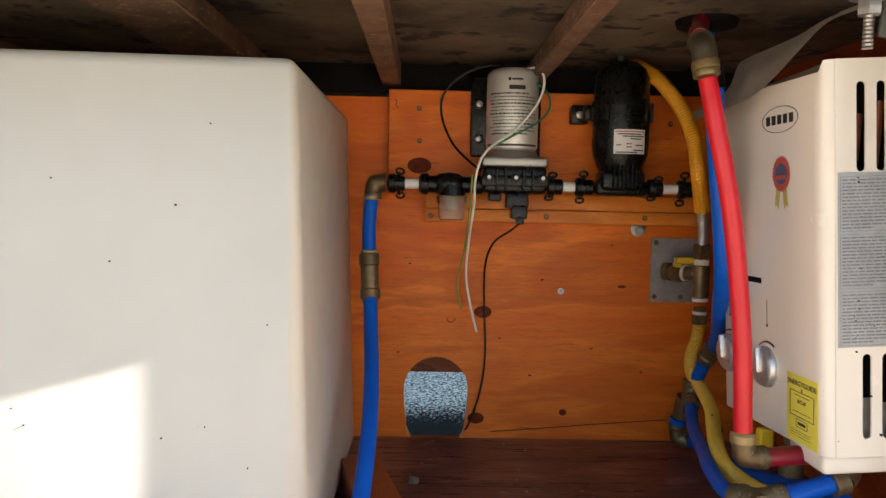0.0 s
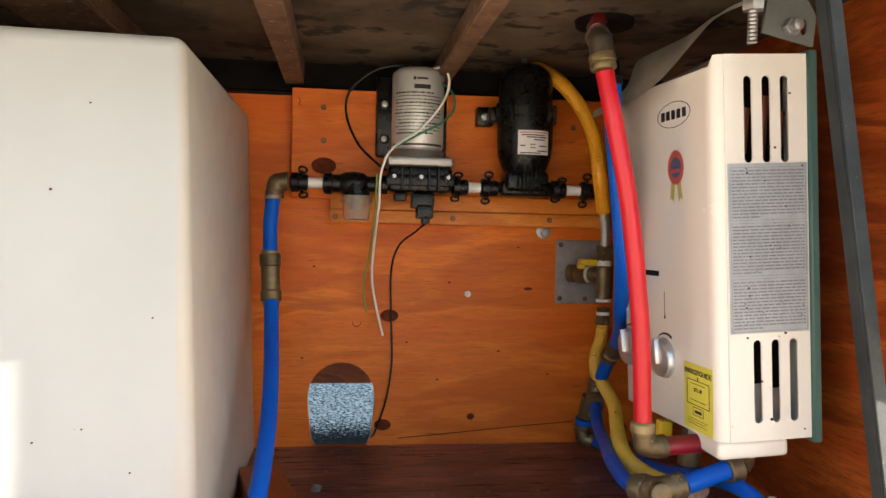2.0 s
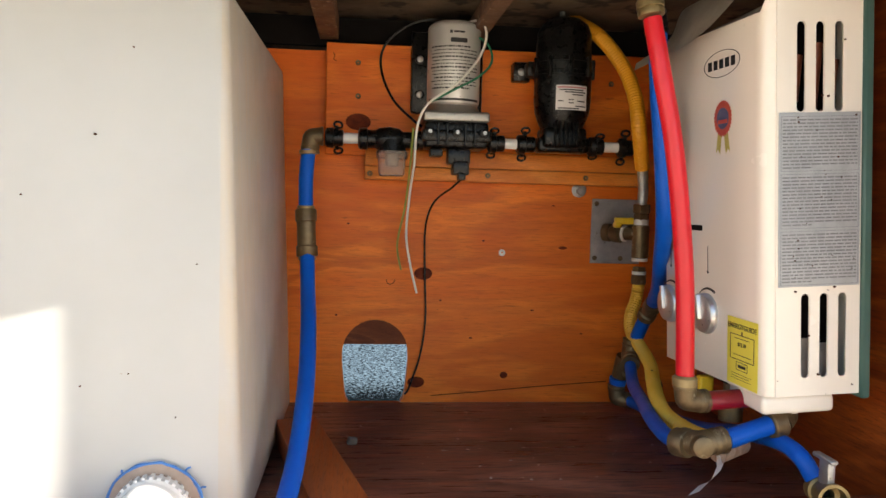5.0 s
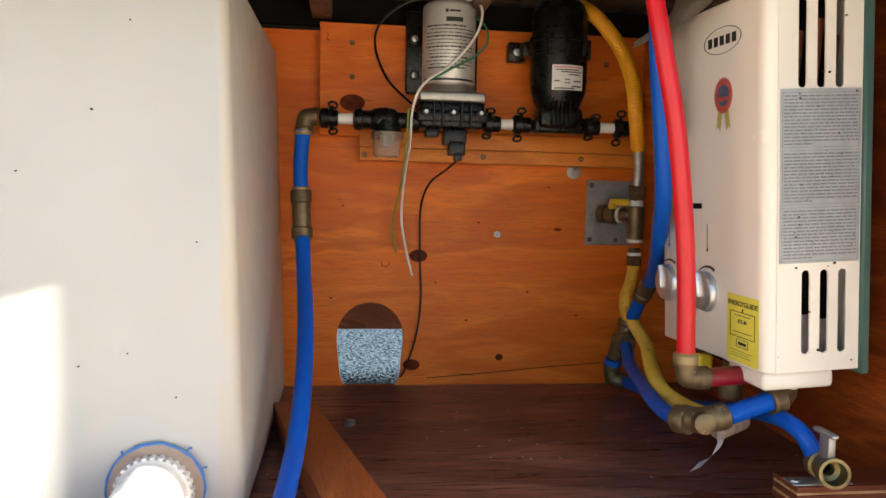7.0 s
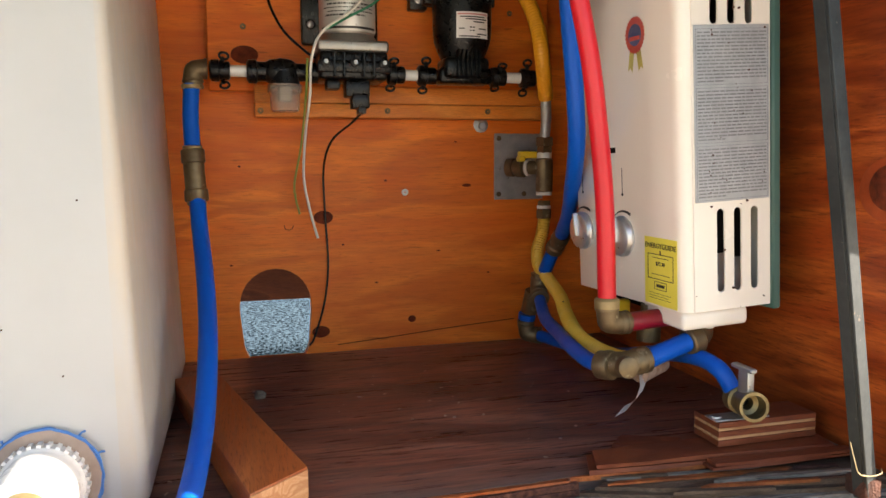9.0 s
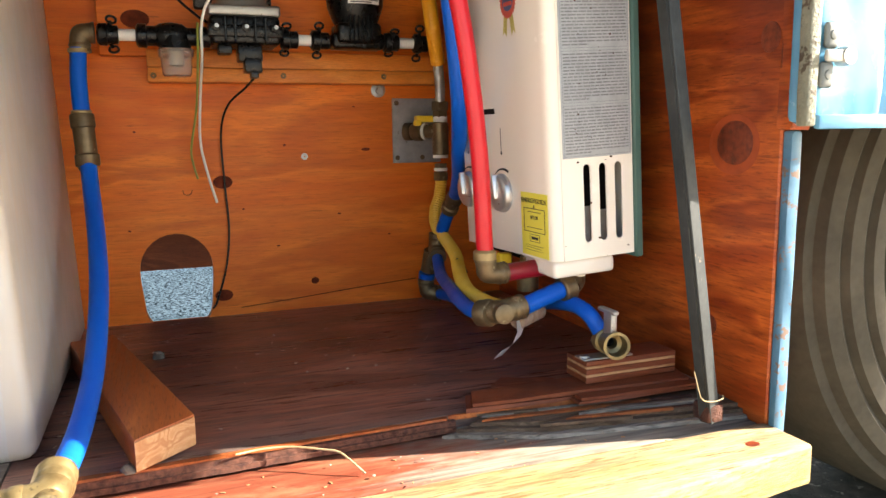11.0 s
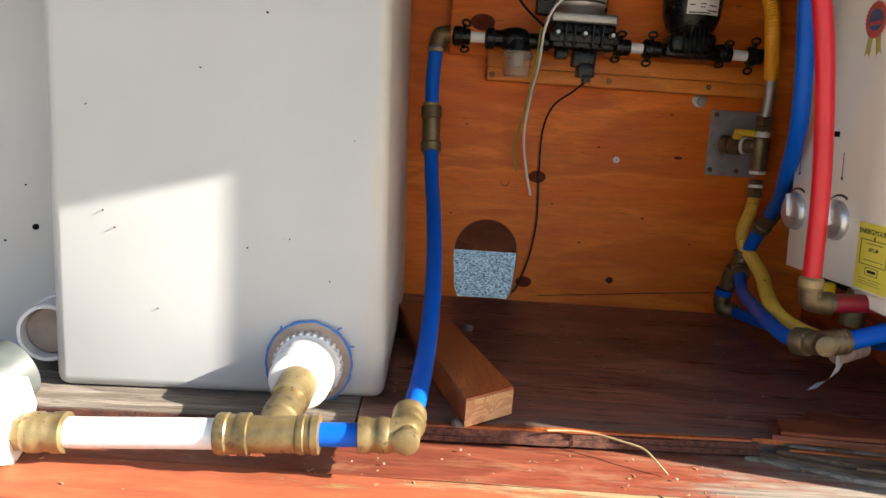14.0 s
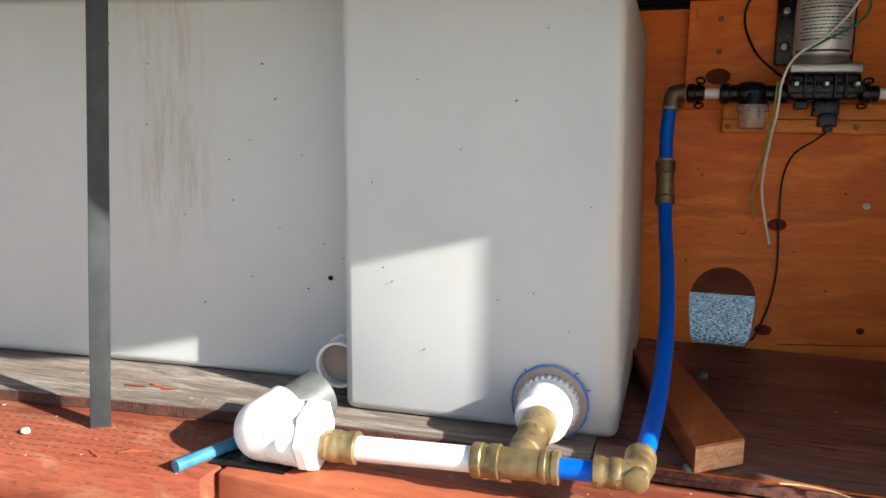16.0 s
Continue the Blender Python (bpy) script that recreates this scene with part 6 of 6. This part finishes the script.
part("flange_screw", bm, ZINC, valve)

# ---- loose wood ----
offcut = thing("board_offcut", (-0.06, 1.0, FLOOR), "orange-stained board offcut lying on the floor", "board")
bm = prism(B(), [(-0.055, 0.795), (0.0, 0.842), (-0.092, 1.205), (-0.148, 1.185)], FLOOR + 0.0005, FLOOR + 0.034, 0.0025, 2)
part("plank", bm, OFFCUT, offcut)
bm = prism(B(), [(-0.0545, 0.7935), (-0.0005, 0.8395), (-0.0008, 0.842), (-0.055, 0.796)], FLOOR + 0.003, FLOOR + 0.0315)
part("cut_end", bm, END_GRAIN, offcut, "pale splintered cut end")

veneers = [([(0.283, 0.818), (0.575, 0.800), (0.585, 0.845), (0.45, 0.86), (0.298, 0.858)], FLOOR + 0.0005, FLOOR + 0.010, 3, SPLINTER),
           ([(0.335, 0.872), (0.39, 0.846), (0.425, 0.872), (0.36, 0.90)], FLOOR + 0.0005, FLOOR + 0.007, 4, SPLINTER),
           ([(0.41, 0.792), (0.585, 0.786), (0.587, 0.7995), (0.41, 0.81)], FLOOR + 0.0005, FLOOR + 0.008, 5, SPLINTER)]
for pts, z0, z1, sd, mt in veneers:
    mid = Vector((sum(p[0] for p in pts), sum(p[1] for p in pts))) / len(pts)
    scrap = thing("veneer_splinter", (mid.x, mid.y, z0), "dark red splintered veneer piece on the floor", "wood scrap", "loose veneer pieces")
    for k in range(2):
        shrink = 1.0 - 0.05 * k
        za = z0 + (z1 - z0) * 0.5 * k
        bm = prism(B(), [(mid.x + (x - mid.x) * shrink, mid.y + (y - mid.y) * shrink) for x, y in pts], za, za + (z1 - z0) * 0.5 - 0.0002)
        roughen(bm, 4, 0.0011, sd + 20 * k)
        part("veneer_layer", bm, mt, scrap)

# ---- wires ----
def wire(name, pts, r, mat, label):
    return solid(name, tube(B(), pts, r, 8, 8), mat, label, "wire", group="loose pump wires")


wire("power_cable", [(0.115, 1.33, 1.478), (0.09, 1.34, 1.487), (0.045, 1.35, 1.478), (0.005, 1.355, 1.445), (-0.002, 1.355, 1.405), (0.018, 1.345, 1.355), (0.05, 1.335, 1.322), (0.066, 1.33, 1.31)], 0.0021, BLACK, "black power cable looping beside the motor")
wire("white_wire", [(0.128, 1.312, 1.474), (0.15, 1.285, 1.474), (0.160, 1.272, 1.452), (0.150, 1.268, 1.415), (0.115, 1.268, 1.372), (0.07, 1.26, 1.338), (0.054, 1.262, 1.30), (0.053, 1.29, 1.25), (0.050, 1.34, 1.20), (0.047, 1.365, 1.13), (0.056, 1.372, 1.075), (0.068, 1.375, 1.028)], 0.0021, WHITE_WIRE, "white wire draped over the pump and hanging")
wire("green_wire", [(0.135, 1.318, 1.465), (0.165, 1.290, 1.440), (0.170, 1.275, 1.41), (0.15, 1.268, 1.385), (0.11, 1.266, 1.362), (0.075, 1.262, 1.342)], 0.0018, GREEN_WIRE, "green earth wire across the motor")
wire("green_wire_tail", [(0.048, 1.262, 1.30), (0.047, 1.29, 1.25), (0.043, 1.345, 1.18), (0.033, 1.372, 1.12), (0.034, 1.376, 1.095), (0.040, 1.376, 1.068)], 0.0017, YELLOW_WIRE, "green and yellow wire tail hanging loose")
wire("black_cable", [(0.127, 1.272, 1.224), (0.115, 1.30, 1.21), (0.092, 1.36, 1.185), (0.081, 1.385, 1.14), (0.083, 1.394, 1.06), (0.086, 1.395, 0.98), (0.078, 1.395, 0.915), (0.060, 1.395, 0.858), (0.052, 1.395, 0.845)], 0.0018, BLACK, "thin black cable hanging down to the hole")

# black disc in place of the unlit hole round the pipes
hole_disc = turned(B(), (0.340, 1.062, ROOF - 0.010), (0, 0, 1), [(0, 0.030), (0.002, 0.038), (0.010, 0.040)], 30)
solid("roof_hole_disc", hole_disc, DARK, "black disc standing for the dark hole where the pipes pass the roof", "grommet")

# ---- small litter ----
bm = tube(B(), [(0.034, 0.800, 0.8325), (0.06, 0.803, 0.8325), (0.087, 0.797, 0.8328), (0.118, 0.781, 0.8312), (0.129, 0.774, 0.8300), (0.136, 0.766, 0.8260), (0.150, 0.752, 0.8135)], 0.0010, 6, 5)
solid("straw", bm, STRAW, "dry straw stem lying on the front edge", "straw")
rnd = random.Random(33)


def pebble(x, y, z, r, label, mat=STONE):
    b = B()
    bmesh.ops.create_icosphere(b, subdivisions=2, radius=r)
    sd = Vector((x * 50, y * 50, r * 900))
    for v in b.verts:
        v.co *= 1 + 0.45 * noise.noise(v.co * (1.1 / r) + sd)
        v.co.z *= 0.75
    bmesh.ops.translate(b, vec=(x, y, z + r * 0.6), verts=b.verts)
    return solid("debris_clod", b, mat, label, "debris", group="debris on the floor")


pebble(-0.036, 1.176, FLOOR, 0.0085, "grey clod of dirt on the floor")
pebble(-0.062, 0.80, FLOOR, 0.007, "grey clod of dirt beside the board")
pebble(-0.865, 0.66, FLOOR - 0.0165, 0.006, "pale pebble on the red rail", surface("pale_pebble", (0.5, 0.44, 0.33), (0.6, 0.54, 0.42), 60, 0.8))
bm = B()
for k in range(110):
    x, y = rnd.uniform(-0.14, 0.57), 0.83 + 0.56 * rnd.random() ** (0.6 if k % 3 else 0.25)
    if rnd.random() < 0.35:
        x, y = rnd.uniform(-0.9, 0.5), rnd.uniform(0.72, 0.79)
    z = FLOOR if y > 0.83 else FLOOR - 0.017
    if y > 0.79 and y < 0.83:
        continue
    r = rnd.uniform(0.0005, 0.0014)
    box(bm, -r, r, -r * 0.7, r * 0.7, 0, r, 0, 1, Matrix.Translation((x, y, z)) @ Matrix.Rotation(rnd.uniform(0, 3), 4, "Z"))
tagged(finish("floor_grit", bm, GASKET, False), "scattered pale grit and chips on the boards", "grit", "", "stuff")
bm = B()
rnd = random.Random(71)
for k in range(110):
    if k % 3 == 0:
        x, y = rnd.uniform(-0.13, 0.58), 1.395 - 0.03 * rnd.random() ** 2
    elif k % 3 == 1:
        x, y = -0.135 + 0.05 * rnd.random() ** 2, rnd.uniform(0.84, 1.39)
    else:
        x, y = rnd.uniform(-0.13, 0.57), rnd.uniform(0.84, 1.39)
    r = rnd.uniform(0.0006, 0.0016)
    box(bm, -r * rnd.uniform(1, 3), r, -r * 0.6, r * 0.6, 0, r * 0.6, 0, 1, Matrix.Translation((x, y, FLOOR + 0.0002)) @ Matrix.Rotation(rnd.uniform(0, 3), 4, "Z"))
tagged(finish("floor_chips", bm, GASKET, False), "pale chips and straw bits scattered on the floor", "chips", "", "stuff")
bm = B()
rnd = random.Random(17)
for row in range(9):
    for k in range(34):
        u = (k + (row % 3) / 3 + rnd.uniform(-0.12, 0.12)) / 34
        x = -1.05 + 0.46 * u
        front = 0.627 + (x + 0.582) * 0.1346
        y = front + 0.012 + row * 0.0155
        if y > 0.765 + (x + 0.86) * 0.1:
            continue
        a = rnd.uniform(0.0025, 0.0045)
        box(bm, x - a, x + a, y - 0.0005, y + 0.0005, FLOOR - 0.0166, FLOOR - 0.0161)
tagged(finish("incised_slits", bm, BURNT, False), "rows of short dark slits incised in the red rail", "slits", "", "stuff")
bm = B()
for k in range(120):
    x = rnd.uniform(-1.0, 0.56)
    y = rnd.uniform(0.66, 0.79) if x > -0.57 else rnd.uniform(0.60, 0.75)
    if x < -0.57 and rnd.random() < 0.4:
        y, z = rnd.uniform(0.80, 0.87), FLOOR
    else:
        z = FLOOR - 0.0163 if y < 0.72 else FLOOR - 0.0193
        if x < -0.57:
            z = FLOOR - 0.0163
    a = rnd.uniform(0.0005, 0.0015)
    box(bm, -a * rnd.uniform(1, 2.6), a, -a * 0.5, a * 0.5, 0, a * 0.6, 0, 1, Matrix.Translation((x, y, z)) @ Matrix.Rotation(rnd.uniform(0, 3.1), 4, "Z") @ Matrix.Rotation(rnd.uniform(-0.3, 0.3), 4, "X"))
tagged(finish("wood_chips", bm, END_GRAIN, False), "pale wood chips and straw bits on the rails", "chips", "", "stuff")
for k, (x, y, ang, ln2, z) in enumerate(((-0.71, 0.66, 62, 0.022, FLOOR - 0.0165), (-0.695, 0.665, 20, 0.030, FLOOR - 0.0165), (-0.83, 0.82, 5, 0.034, FLOOR), (-0.80, 0.832, -12, 0.028, FLOOR), (-0.775, 0.826, 18, 0.024, FLOOR), (-0.74, 0.640, -30, 0.026, FLOOR - 0.0165))):
    bm = prism(B(), [(-ln2 / 2, -0.0012), (0, -0.0028), (ln2 / 2, -0.0006), (ln2 / 2, 0.0006), (0.002, 0.0024), (-ln2 / 2, 0.0018)], 0, 0.0016)
    roughen(bm, 2, 0.0004, 60 + k)
    bmesh.ops.transform(bm, matrix=Matrix.Translation((x, y, z + 0.0004)) @ Matrix.Rotation(radians(ang), 4, "Z"), verts=list(bm.verts))
    solid("torn_splinter", bm, (SPLINTER, OFFCUT)[k % 2], "torn red-brown wood splinter lying by the tanks", "wood scrap", group="torn splinters by the tanks")
pen = thing("blue_tube_end", (-0.62, 0.66, FLOOR - 0.016), "blue plastic tube end lying on the red rail", "tube")
bm = B()
rod(bm, (-0.617, 0.630, 0.8215), (-0.588, 0.712, 0.8235), 0.0075, 14)
part("tube", bm, surface("teal_blue_plastic", (0.02, 0.11, 0.20), (0.05, 0.20, 0.33), 40, 0.35, spots=(0.3, 0.28, 0.25), spot_scale=90, spot_at=0.7), pen)
bm = prism(B(), [(-0.596, 0.664), (-0.50, 0.668), (-0.50, 0.70), (-0.585, 0.71)], FLOOR - 0.0160, FLOOR - 0.0135)
solid("black_sheet", bm, BLACK, "flat black plastic sheet under the white elbow", "sheet")
